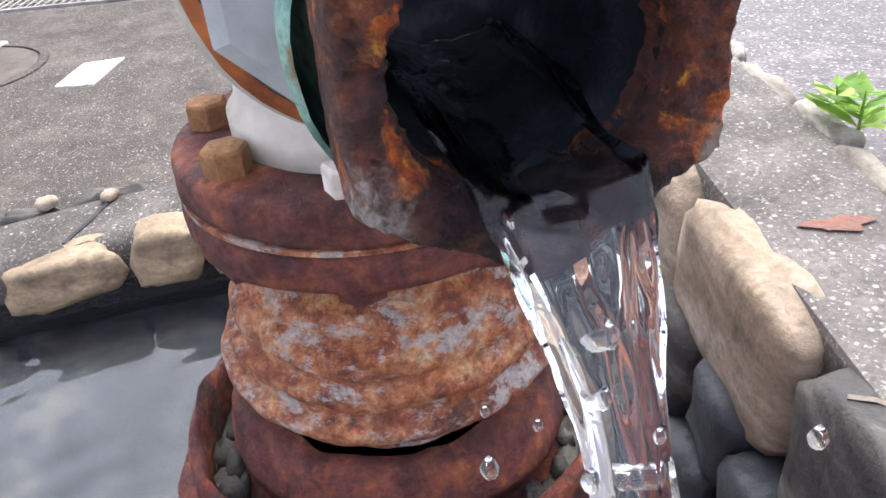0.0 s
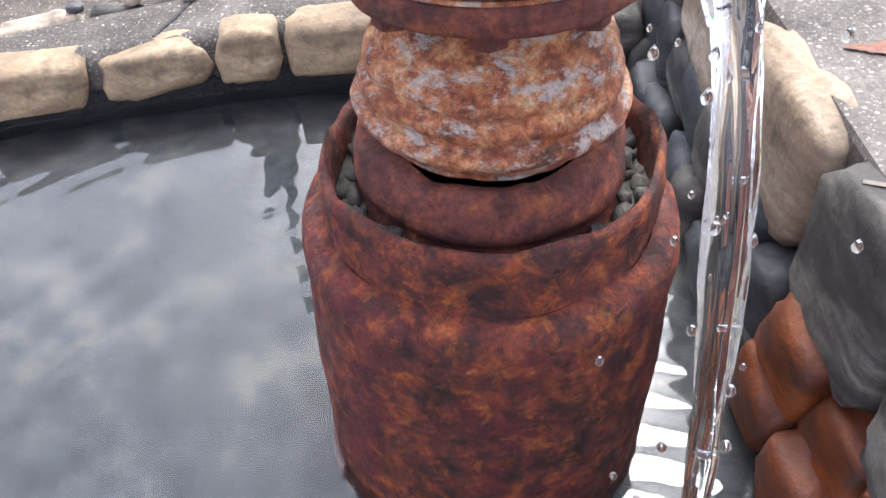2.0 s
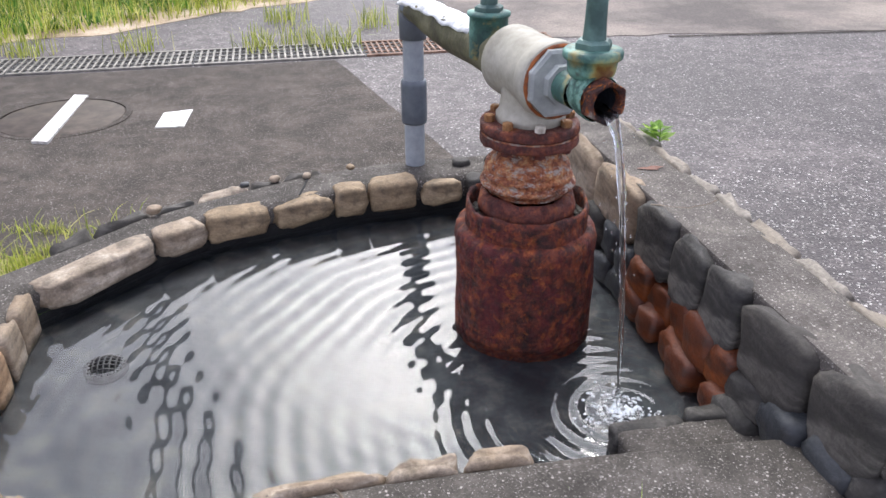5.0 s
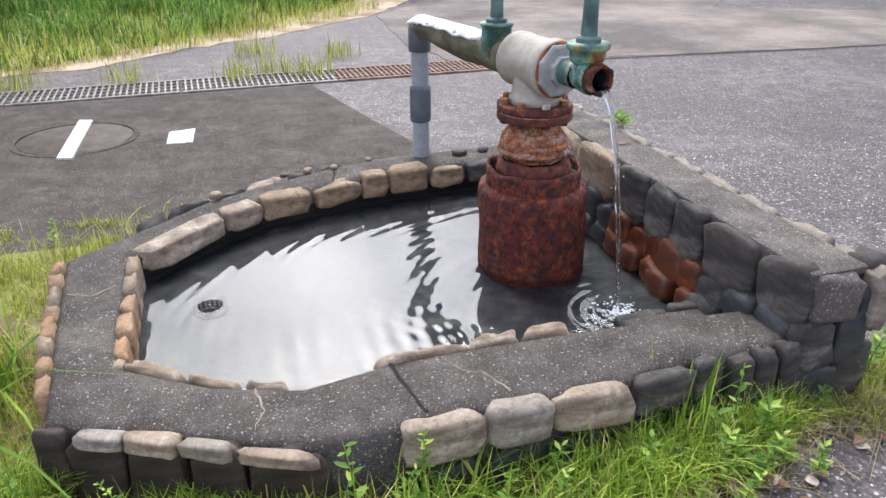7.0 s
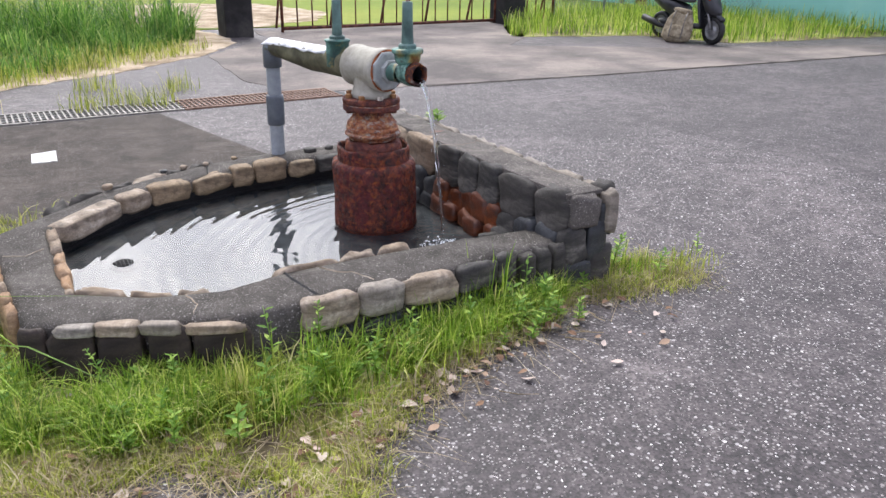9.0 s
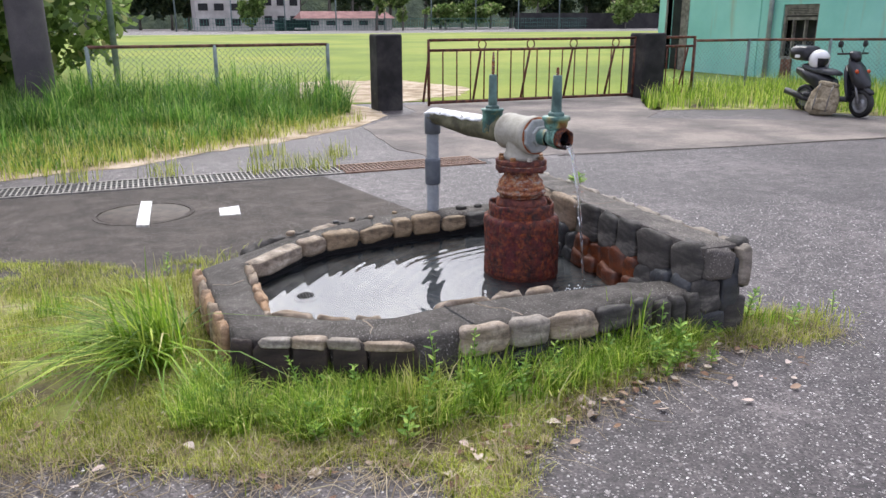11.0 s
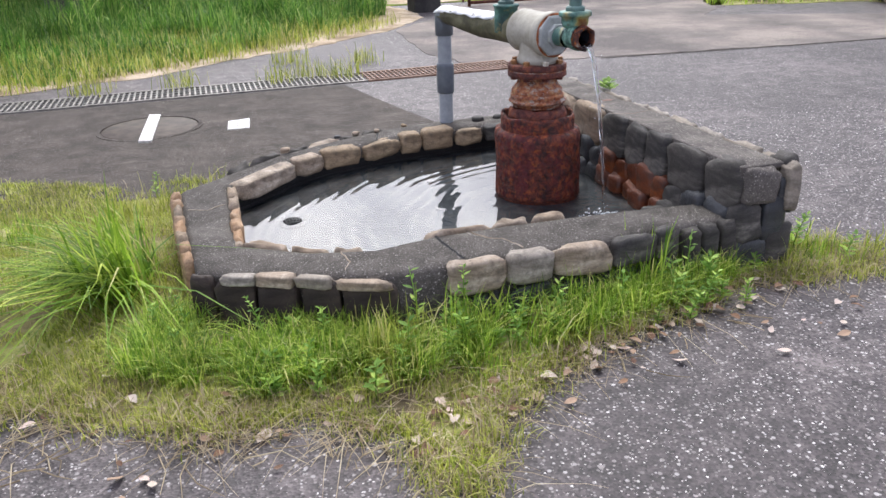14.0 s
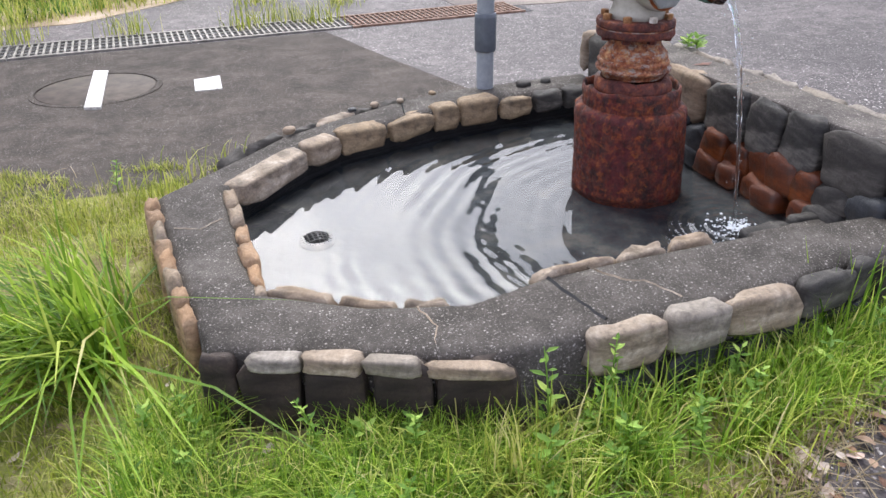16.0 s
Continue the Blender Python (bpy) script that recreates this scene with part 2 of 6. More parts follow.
M_GREEN = verdigris()
M_PATINA = plain("pale_green_patina", [(0.25, "2f4c45"), (0.45, "4d7568"), (0.62, "7aa394"), (0.8, "6a5a3c")], 60, 0.55, 0.0, 0.5, 0.003, 260)
M_STEM = plain("green_stem_paint", [(0.3, "3c544f"), (0.7, "5f7d75")], 14, 0.5)
M_PVC = plain("grey_pvc", [(0.3, "858d93"), (0.7, "a2a9ad")], 5, 0.45, 0.0, 0.05)
M_PVCD = plain("dark_grey_pvc", [(0.3, "596067"), (0.7, "737a80")], 6, 0.4, 0.0, 0.08)
M_TAPE = plain("weathered_wrap", [(0.25, "3d3b2c"), (0.5, "59573f"), (0.75, "757258")], 11, 0.7, 0.0, 0.5, 0.008, 40)
M_WHITE = plain("white_plastic_film", [(0.25, "b9bcbc"), (0.5, "e3e5e5"), (0.75, "f2f3f3")], 18, 0.35, 0.0, 0.7, 0.01, 26)
M_BLACK = plain("black_rubber", [(0.3, "141414"), (0.7, "262626")], 20, 0.5)
M_BORE = plain("shade_dark_bore", [(0.3, "161a22"), (0.6, "282e38"), (0.8, "4a4e54")], 40, 0.7, 0.0, 0.5, 0.003, 160)
M_PAINT = plain("worn_white_paint", [(0.25, "a7a39c"), (0.45, "d9d7d2"), (0.8, "e6e4df")], 22, 0.75)
M_IRON = plain("manhole_iron", [(0.3, "3b332d"), (0.7, "544a41")], 12, 0.7, 0.2)
M_GALV = plain("galvanised_grating", [(0.3, "6b6862"), (0.7, "928e86")], 10, 0.6, 0.3)
M_RGRATE = plain("rusty_grating", [(0.3, "6a4f3e"), (0.7, "927766")], 10, 0.8)
M_GATE = plain("rusty_brown_gate_paint", [(0.3, "3e2018"), (0.5, "5a2f22"), (0.75, "7a4a34")], 14, 0.7)
M_POST = plain("blackened_concrete", [(0.3, "1d1c1c"), (0.5, "2c2b2b"), (0.75, "44413e")], 3, 0.9, 0.0, 0.4, 0.006, 50)
M_POLE = plain("grey_utility_pole", [(0.3, "4b474a"), (0.7, "605b5c")], 2, 0.85)
M_FPOST = plain("galvanised_fence_post", [(0.3, "5d6e6c"), (0.7, "84928f")], 6, 0.6)
M_RAIL = plain("rusty_rail", [(0.3, "4a2f26"), (0.7, "7c5748")], 10, 0.8)
M_WIRE = plain("fence_wire", [(0.3, "6f7a76"), (0.7, "8f9894")], 6, 0.6)


def teal():
    m = Mat("teal_wall_paint", 0.8)
    c = m.ramp(m.noise(0.8, 6), [(0.3, "83c6bb"), (0.6, "98d6ca"), (0.8, "a6ddd0")])
    s = m.ramp(m.noise(2.2, 6, 0.6, 0.3, (1, 1, 0.12)), [(0.6, 0.0), (0.75, 1.0)])
    c = m.mix(m.math("MULTIPLY", s, 0.6), c, "a99a72")
    return m.done(c, m.noise(40, 4), 0.15, 0.004)


M_TEAL = teal()
# near-black colour standing for the shade inside rooms, windows and the drain
M_OPENSHADE = plain("opening_shade", [(0.3, "17191b"), (0.7, "2b2d2e")], 3)
M_WOODG = plain("weathered_grey_wood", [(0.3, "5f5a54"), (0.7, "8a857c")], 9)
M_SCOOT = plain("dark_scooter_plastic", [(0.3, "1f2023"), (0.7, "2d2e31")], 4, 0.3, 0.0, 0.05)
M_SEAT = plain("grey_vinyl_seat", [(0.3, "3a3c40"), (0.7, "4b4d51")], 9, 0.6)
M_SILV = plain("dull_silver", [(0.3, "8d8f92"), (0.7, "b3b5b7")], 9, 0.35, 0.7, 0.05)
M_HELM = plain("white_helmet_shell", [(0.3, "d9d9d6"), (0.7, "ececea")], 3, 0.25, 0.0, 0.02)
M_OLAMP = plain("orange_lens", [(0.3, "b4451c"), (0.7, "d2602a")], 9, 0.2)
M_PACK = plain("khaki_canvas", [(0.3, "7d725c"), (0.5, "9a8e76"), (0.75, "b3a88f")], 12, 0.95, 0.0, 0.5, 0.01, 80)
M_BWALL = plain("pale_building_wall", [(0.3, "b8b4ac"), (0.7, "d2cec6")], 0.6, 0.8)
M_ROOFR = plain("faded_red_roof", [(0.3, "7c5450"), (0.7, "996e68")], 0.9, 0.8)
M_ROOFG = plain("pale_green_roof", [(0.3, "9fb6ae"), (0.7, "bccfc8")], 0.6, 0.7)
M_DKGRN = plain("dark_green_shed", [(0.3, "1f3634"), (0.7, "2e4a47")], 1.0, 0.8)
M_RETAIN = plain("dark_retaining_wall", [(0.3, "2b2a2b"), (0.7, "403e3d")], 0.5, 0.9)
M_NET = plain("green_net", [(0.3, "4f7d70"), (0.7, "6c988b")], 1.0, 0.9)
M_LEAFDRY = Mat("dry_leaf", 0.8)
M_LEAFDRY = M_LEAFDRY.done(M_LEAFDRY.ramp(M_LEAFDRY.rand(), [(0.0, "5e4334"), (0.3, "8a6a50"), (0.6, "ab917a"), (0.85, "c9bcae"), (1.0, "d8c0b4")]), M_LEAFDRY.noise(60), 0.4, 0.004)


def leafy(name, stops, scale=2.0, rough=0.55):
    m = Mat(name, rough, spec=0.3)
    c = m.ramp(m.rand(True), stops)
    v = m.ramp(m.noise(scale, 3), [(0.3, 0.28), (0.7, 0.72)])
    c = m.mix(0.8, c, v, "OVERLAY")
    m.done(c)
    tr = m.n.new("ShaderNodeBsdfTranslucent")
    m.l.new(c, tr.inputs[0])
    mx = m.n.new("ShaderNodeMixShader")
    mx.inputs[0].default_value = 0.45
    m.l.new(m.b.outputs[0], mx.inputs[1])
    m.l.new(tr.outputs[0], mx.inputs[2])
    m.l.new(mx.outputs[0], m.n["Material Output"].inputs[0])
    return m.m


G_LAWN = leafy("short_grass", [(0.0, "6e7c32"), (0.3, "94a142"), (0.6, "b6bd56"), (0.85, "ccca76"), (1.0, "d4c69c")], 4)
G_FRESH = leafy("fresh_grass", [(0.0, "4a6e1e"), (0.35, "7a9e32"), (0.7, "aac64a"), (0.9, "d4de70"), (1.0, "e0d498")], 5)
G_TALL = leafy("tall_grass", [(0.0, "355c22"), (0.5, "5c8a34"), (0.85, "8cb050"), (1.0, "b0ba70")], 1.6)
G_WEED = leafy("weed_leaf", [(0.0, "5c8238"), (0.5, "8ab04e"), (0.9, "b4d46c"), (1.0, "d4e678")], 6)
G_IVY = leafy("ivy_leaf", [(0.0, "48602e"), (0.5, "708a48"), (0.85, "9ab466"), (1.0, "bab888")], 0.8)
G_WOOD = leafy("far_wood_leaf", [(0.0, "2c3d2a"), (0.5, "425438"), (1.0, "5f6c46")], 0.15)
G_STRAW = leafy("straw", [(0.0, "8a7a5e"), (0.5, "ad9d7e"), (1.0, "c7b99c")], 5)


def soil():
    m = Mat("grassy_soil", 0.95)
    c = m.nramp(m.noise(2.2, 7, 0.65), [(0.3, "564a3a"), (0.45, "80764e"), (0.6, "969a54"), (0.75, "bba98c")])
    c = m.mix(0.6, c, m.ramp(m.noise(55, 6, 0.7), [(0.3, 0.25), (0.7, 0.75)]), "OVERLAY")
    return m.done(c, m.noise(40, 7, 0.7), 0.8, 0.02)


def strawsoil():
    m = Mat("dry_straw_ground", 0.95)
    c = m.nramp(m.noise(3.2, 7, 0.65), [(0.3, "8c7a60"), (0.5, "b29f85"), (0.7, "c6b6a0")])
    c = m.mix(0.6, c, m.ramp(m.noise(40, 6, 0.7, 1.0, (3, 1, 1)), [(0.3, 0.25), (0.7, 0.75)]), "OVERLAY")
    return m.done(c, m.noise(60, 6), 0.7, 0.012)


def field():
    m = Mat("sports_field_grass", 0.95)
    c = m.ramp(m.noise(0.12, 6, 0.6), [(0.35, "62761f"), (0.5, "7a8a2a"), (0.62, "8c9236"), (0.75, "9a8150")])
    c = m.mix(0.4, c, m.ramp(m.noise(8, 5), [(0.3, 0.35), (0.7, 0.65)]), "OVERLAY")
    return m.done(c, m.noise(12, 5), 0.4, 0.02)


def drive():
    m = Mat("worn_concrete_drive", 0.9)
    c = m.nramp(m.noise(0.9, 7, 0.65), [(0.3, "5a5450"), (0.5, "746c66"), (0.72, "8f857b")])
    c = m.mix(0.5, c, m.ramp(m.voro(90), [(0.1, 0.3), (0.9, 0.7)]), "OVERLAY")
    return m.done(c, m.noise(90, 4), 0.4, 0.004)


M_SOIL, M_STRAW, M_FIELD, M_DRIVE = soil(), strawsoil(), field(), drive()


def water(name, ripples):
    m = Mat(name, 0.02)
    m.b.inputs["Base Color"].default_value = (0.86, 0.9, 0.93, 1)
    m.b.inputs["Transmission Weight"].default_value = 1.0
    m.b.inputs["IOR"].default_value = 1.5 if ripples else 1.33
    if ripples:
        return m.done("eef3f5")
    return m.done("f8fbfc", m.noise(90, 2, 0.5, 0.6), 0.12, 0.003)


M_WATER, M_STREAM = water("pond_water", True), water("falling_water", False)


def floor_mat():
    m = Mat("pond_floor", 0.8)
    c = m.nramp(m.noise(9, 7, 0.65), [(0.3, "202429"), (0.55, "383c40"), (0.75, "575652")])
    return m.done(c, m.noise(30, 6), 0.5, 0.01)


M_FLOOR = floor_mat()
M_ALGAE = plain("black_algae", [(0.3, "0b0c0e"), (0.6, "16181a"), (0.8, "262623")], 30, 0.35, 0.0, 0.6, 0.005, 120)

# ---------------- mesh helpers ----------------
def mesh_ob(name, verts, faces, mat, parent=None, smooth=False):
    me = bpy.data.meshes.new(name)
    me.from_pydata([tuple(v) for v in verts], [], faces)
    me.materials.append(mat)
    if smooth:
        me.polygons.foreach_set("use_smooth", [True] * len(me.polygons))
    me.update()
    ob = new(name, me)
    if parent:
        ob.parent = parent
    return ob


def part(name, bm, mat, parent, label="", smooth=False):
    me = bpy.data.meshes.new(name)
    bmesh.ops.recalc_face_normals(bm, faces=bm.faces)
    for f in bm.faces:
        f.smooth = smooth
    bm.to_mesh(me)
    bm.free()
    me.materials.append(mat)
    ob = new(name, me)
    if parent:
        ob.parent = parent
    if label:
        ob["label"] = label
    return ob


def thing(name, loc, label, category, group="", kind=""):
    e = new(name)
    e.location = loc
    e.empty_display_size = 0.05
    return tagged(e, label, category, group, kind)


def box(bm, lo, hi, bevel=0.0, m=None):
    r = bmesh.ops.create_cube(bm, size=1.0)
    vs = r["verts"]
    for v in vs:
        v.co = Vector([lo[i] + (v.co[i] + 0.5) * (hi[i] - lo[i]) for i in range(3)])
    if bevel:
        es = {e for v in vs for e in v.link_edges}
        g = bmesh.ops.bevel(bm, geom=list(es), offset=bevel, segments=2, affect="EDGES", profile=0.6)
        vs = list({v for f in g["faces"] for v in f.verts} | {v for v in vs if v.is_valid})
    if m is not None:
        bmesh.ops.transform(bm, matrix=m, verts=[v for v in vs if v.is_valid])
    return bm


def lathe(bm, prof, n=48, m=None, wob=0.0, lip=0.0, seed=0, cap=(False, False)):
    """Turned shape about z from (radius, height) pairs; wob and lip roughen the radius and the height."""
    rings = []
    for i, (r, z) in enumerate(prof):
        ring = []
        for k in range(n):
            a = 2 * math.pi * k / n
            ca, sa = math.cos(a), math.sin(a)
            w = noise.noise((ca * 2.2 + seed, sa * 2.2, z * 28)) * wob + noise.noise((ca * 7 + seed, sa * 7, z * 60)) * wob * 0.5
            dz = noise.noise((ca * 2.5 + seed * 3, sa * 2.5, 7.7 + i)) * lip
            p = Vector(((r + w) * ca, (r + w) * sa, z + dz))
            ring.append(bm.verts.new(m @ p if m else p))
        rings.append(ring)
    for a, b in zip(rings, rings[1:]):
        for k in range(n):
            bm.faces.new((a[k], a[(k + 1) % n], b[(k + 1) % n], b[k]))
    if cap[0]:
        bm.faces.new(rings[0][::-1])
    if cap[1]:
        bm.faces.new(rings[-1])
    return bm


def rod(bm, a, b, r, n=8):
    a, b = Vector(a), Vector(b)
    q = (b - a).to_track_quat("Z", "Y").to_matrix().to_4x4()
    return lathe(bm, [(r, 0), (r, (b - a).length)], n, Matrix.Translation(a) @ q, cap=(True, True))


def tube(bm, pts, radii, n=12, cap=True):
    pts = [Vector(p) for p in pts]
    rings = []
    for i, p in enumerate(pts):
        d = (pts[min(i + 1, len(pts) - 1)] - pts[max(i - 1, 0)]).normalized()
        q = d.to_track_quat("Z", "Y").to_matrix()
        r = radii[i] if isinstance(radii, (list, tuple)) else radii
        rings.append([bm.verts.new(p + q @ Vector((r * math.cos(2 * math.pi * k / n), r * math.sin(2 * math.pi * k / n), 0))) for k in range(n)])
    for a, b in zip(rings, rings[1:]):
        for k in range(n):
            bm.faces.new((a[k], a[(k + 1) % n], b[(k + 1) % n], b[k]))
    if cap:
        bm.faces.new(rings[0][::-1])
        bm.faces.new(rings[-1])
    return bm


def gz(y):
    t = min(1, max(0, (y + 0.8) / 3.3))
    return -0.03 - 0.07 * t * t * (3 - 2 * t)


def stone_bm(sx, sy, sz, seed, n=18, k=10, power=0.42, rough=0.2):
    """A worn stone: a squarish rounded lump with dents, size sx x sy x sz, centre at the origin."""
    bm = bmesh.new()
    def sp(v):
        return math.copysign(abs(v) ** power, v)
    rings = []
    for j in range(1, k):
        ph = -math.pi / 2 + math.pi * j / k
        ring = []
        for i in range(n):
            th = 2 * math.pi * i / n
            p = Vector((sp(math.cos(th)) * sp(math.cos(ph)), sp(math.sin(th)) * sp(math.cos(ph)), sp(math.sin(ph))))
            d = 1 + rough * noise.noise(p * 1.1 + Vector((seed * 3.1, seed, 0))) + rough * 0.6 * noise.noise(p * 2.4 + Vector((seed, 5, seed))) + rough * 0.3 * noise.noise(p * 5.5 + Vector((5, seed, seed)))
            ring.append(bm.verts.new((p.x * sx / 2 * d, p.y * sy / 2 * d, p.z * sz / 2 * d)))
        rings.append(ring)
    lo = bm.verts.new((0, 0, sum(v.co.z for v in rings[0]) / n))
    hi = bm.verts.new((0, 0, sum(v.co.z for v in rings[-1]) / n))
    for a, b in zip(rings, rings[1:]):
        for i in range(n):
            bm.faces.new((a[i], a[(i + 1) % n], b[(i + 1) % n], b[i]))
    for i in range(n):
        bm.faces.new((lo, rings[0][(i + 1) % n], rings[0][i]))
        bm.faces.new((hi, rings[-1][i], rings[-1][(i + 1) % n]))
    return bm


def put_stone(parent, mat, x, y, z, sx, sy, sz, turn, seed, power=0.42, name="stone", tilt=0.0):
    ob = part(name, stone_bm(sx, sy, sz, seed, power=power), mat, parent, smooth=True)
    ob.matrix_basis = pose(x, y, z, tilt, 5 * noise.noise((seed * 1.7, 2.0, 0.5)), turn + 7 * noise.noise((seed * 2.3, 0.5, 1.0)))
    return ob


def sheet(name, poly, mat, lift, label, category, sub=0.35):
    """A thin layer on the ground with an uneven outline."""
    pts = []
    for (x0, y0), (x1, y1) in zip(poly, poly[1:] + poly[:1]):
        n = max(1, int(math.hypot(x1 - x0, y1 - y0) / sub))
        for i in range(n):
            t = i / n
            pts.append((x0 + (x1 - x0) * t, y0 + (y1 - y0) * t))
    n = len(pts)
    r = geometry.delaunay_2d_cdt([Vector(p) for p in pts], [(k, (k + 1) % n) for k in range(n)], [], 1, 0.0005)
    bm = bmesh.new()
    vv = [bm.verts.new((v.x, v.y, 0)) for v in r[0]]
    for t in r[2]:
        bm.faces.new([vv[k] for k in t])
    ys = sorted({round(-1.2 + 0.25 * i, 2) for i in range(24)})
    for yy in ys:
        bmesh.ops.bisect_plane(bm, geom=bm.verts[:] + bm.edges[:] + bm.faces[:], plane_co=(0, yy, 0), plane_no=(0, 1, 0))
    for v in bm.verts:
        v.co.z = gz(v.co.y) + lift
    ex = bmesh.ops.extrude_edge_only(bm, edges=[e for e in bm.edges if e.is_boundary])
    for g in ex["geom"]:
        if isinstance(g, bmesh.types.BMVert):
            g.co.z -= 0.012
    ob = part(name, bm, mat, None)
    return tagged(ob, label, category, kind="structure")

# ---------------- ground ----------------
ys = [-300, -40, -8, -3] + [-1.2 + 0.25 * i for i in range(17)] + [6, 20, 80, 600]
vs, fs = [], []
for y in ys:
    vs += [(-500, y, gz(y)), (500, y, gz(y))]
for i in range(len(ys) - 1):
    fs.append((2 * i, 2 * i + 1, 2 * i + 3, 2 * i + 2))
tagged(mesh_ob("ground", vs, fs, M_ASPH), "worn grey asphalt with pale aggregate", "ground", kind="structure")


def ragged(poly, amp, seed, step=0.06):
    out = []
    for (x0, y0), (x1, y1) in zip(poly, poly[1:] + poly[:1]):
        n = max(1, int(math.hypot(x1 - x0, y1 - y0) / step))
        for i in range(n):
            t = i / n
            x, y = x0 + (x1 - x0) * t, y0 + (y1 - y0) * t
            out.append((x + amp * noise.noise((x * 6, y * 6, seed)) + 0.3 * amp * noise.noise((x * 25, y * 25, seed)), y + amp * noise.noise((x * 6, y * 6, seed + 9)) + 0.3 * amp * noise.noise((x * 25, y * 25, seed + 9))))
    return out


LAWN = [(-0.78, -1.5), (-0.66, -1.27), (-0.45, -1.12), (-0.2, -1.03), (0.02, -0.97), (0.3, -0.88), (0.5, -0.92), (0.8, -0.93), (0.78, -0.8), (0.62, -0.68),
        (0.3, -0.6), (-0.5, -0.4), (-1.0, 0.3), (-0.85, 0.62), (-1.3, 0.95), (-1.6, 0.95), (-1.9, 1.15), (-2.3, 1.35), (-6, 1.6), (-6, -0.4),
        (-1.9, -0.85), (-1.66, -0.86), (-1.5, -1.02), (-1.25, -1.13), (-1.05, -1.12), (-0.88, -1.28)]
sheet("lawn_soil", ragged(ragged(LAWN, 0.07, 1), 0.0, 2, 0.03), M_SOIL, 0.003, "patchy grassy soil round the pond", "ground", 9)
SLAB = [(-9, 1.0), (-0.4, 0.7), (0.2, 0.8), (0.1, 1.5), (-0.15, 2.82), (-0.2, 3.02), (-9, 3.1)]
sheet("concrete_slab", SLAB, M_SLAB, 0.004, "dark stained concrete slab beside the pond", "pavement")
DRIVE = [(0.9, 5.8), (0.75, 4.2), (0.95, 3.35), (2.0, 3.22), (3.8, 3.0), (9, 2.6), (9, 3.3), (6.2, 4.2), (4.4, 5.2), (5.2, 5.9), (5.9, 6.8), (6.0, 7.9), (2.1, 7.9), (2.0, 7.0)]
sheet("concrete_drive", ragged(DRIVE, 0.06, 4, 0.15), M_DRIVE, 0.004, "worn pale concrete driveway to the gate", "pavement", 9)
VERGE = [(-9, 3.5), (-2.6, 3.75), (-2.1, 3.95), (-1.6, 4.05), (-0.9, 4.6), (-0.2, 4.95), (0.85, 5.8), (1.5, 6.75), (1.6, 7.4), (1.2, 9.5), (-12, 13)]
sheet("dry_verge", ragged(VERGE, 0.08, 7, 0.12), M_STRAW, 0.004, "strip of dry straw beside the tall grass", "ground", 9)
VERGE2 = [(5.0, 5.95), (6.8, 5.35), (7.3, 4.2), (12, 3.6), (14, 9), (6.2, 8.4), (6.0, 7.6), (5.5, 6.8)]
sheet("gate_verge", ragged(VERGE2, 0.08, 8, 0.12), M_SOIL, 0.004, "grassy verge along the wire fence", "ground", 9)
FIELD = [(-40, 8.6), (1.2, 8.3), (6.2, 8.2), (9, 8.6), (60, 9), (140, 78), (-90, 78)]
sheet("sports_field", FIELD, M_FIELD, 0.01, "wide yellow-green mown sports field", "field", 5)
DIRT = [(1.0, 8.5), (2.4, 8.4), (3.4, 8.9), (4.2, 10.2), (3.6, 12.4), (2.2, 13.0), (0.6, 12.2), (0.2, 10.4)]
sheet("bare_earth", ragged(DIRT, 0.25, 11, 0.15), M_STRAW, 0.016, "bare pale earth worn into the field by the gate", "ground", 9)
# thin joint line in the paving
bm = bmesh.new()
for a, b in (((2.0, 3.16), (3.84, 2.96)), ((3.84, 2.96), (9.0, 2.55))):
    box(bm, (0, -0.008, 0), (math.hypot(b[0] - a[0], b[1] - a[1]), 0.008, 0.004), 0, Matrix.Translation((a[0], a[1], gz(a[1]) + 0.005)) @ Matrix.Rotation(math.atan2(b[1] - a[1], b[0] - a[0]), 4, "Z"))
tagged(part("paving_joint", bm, M_IRON, None), "dark joint between asphalt and concrete", "joint", kind="structure")

# ---------------- pond ----------------
INNER = [(0.30, 0.62), (0.02, 0.615), (-0.13, 0.605), (-0.29, 0.595), (-0.40, 0.575), (-0.58, 0.535), (-0.76, 0.485), (-0.89, 0.405), (-1.14, 0.185),
         (-1.15, -0.22), (-1.14, -0.39), (-0.95, -0.535), (-0.78, -0.615), (-0.60, -0.585), (-0.35, -0.585), (-0.17, -0.59), (0.05, -0.60), (0.30, -0.62)]
OUTER = [(0.30, 0.80), (0.02, 0.80), (-0.13, 0.80), (-0.23, 0.80), (-0.36, 0.78), (-0.49, 0.745), (-0.73, 0.655), (-0.94, 0.56), (-1.34, 0.225),
         (-1.32, -0.22), (-1.29, -0.575), (-1.11, -0.67), (-0.80, -0.825), (-0.59, -0.83), (-0.34, -0.83), (-0.11, -0.82), (0.09, -0.80), (0.30, -0.79)]
HGT = [0.135, 0.135, 0.133, 0.132, 0.13, 0.128, 0.125, 0.122, 0.118, 0.118, 0.125, 0.13, 0.145, 0.147, 0.147, 0.145, 0.143, 0.14]
pond = thing("pond_basin", (0, 0, 0), "low stone-edged concrete pond basin holding dark water", "pond")


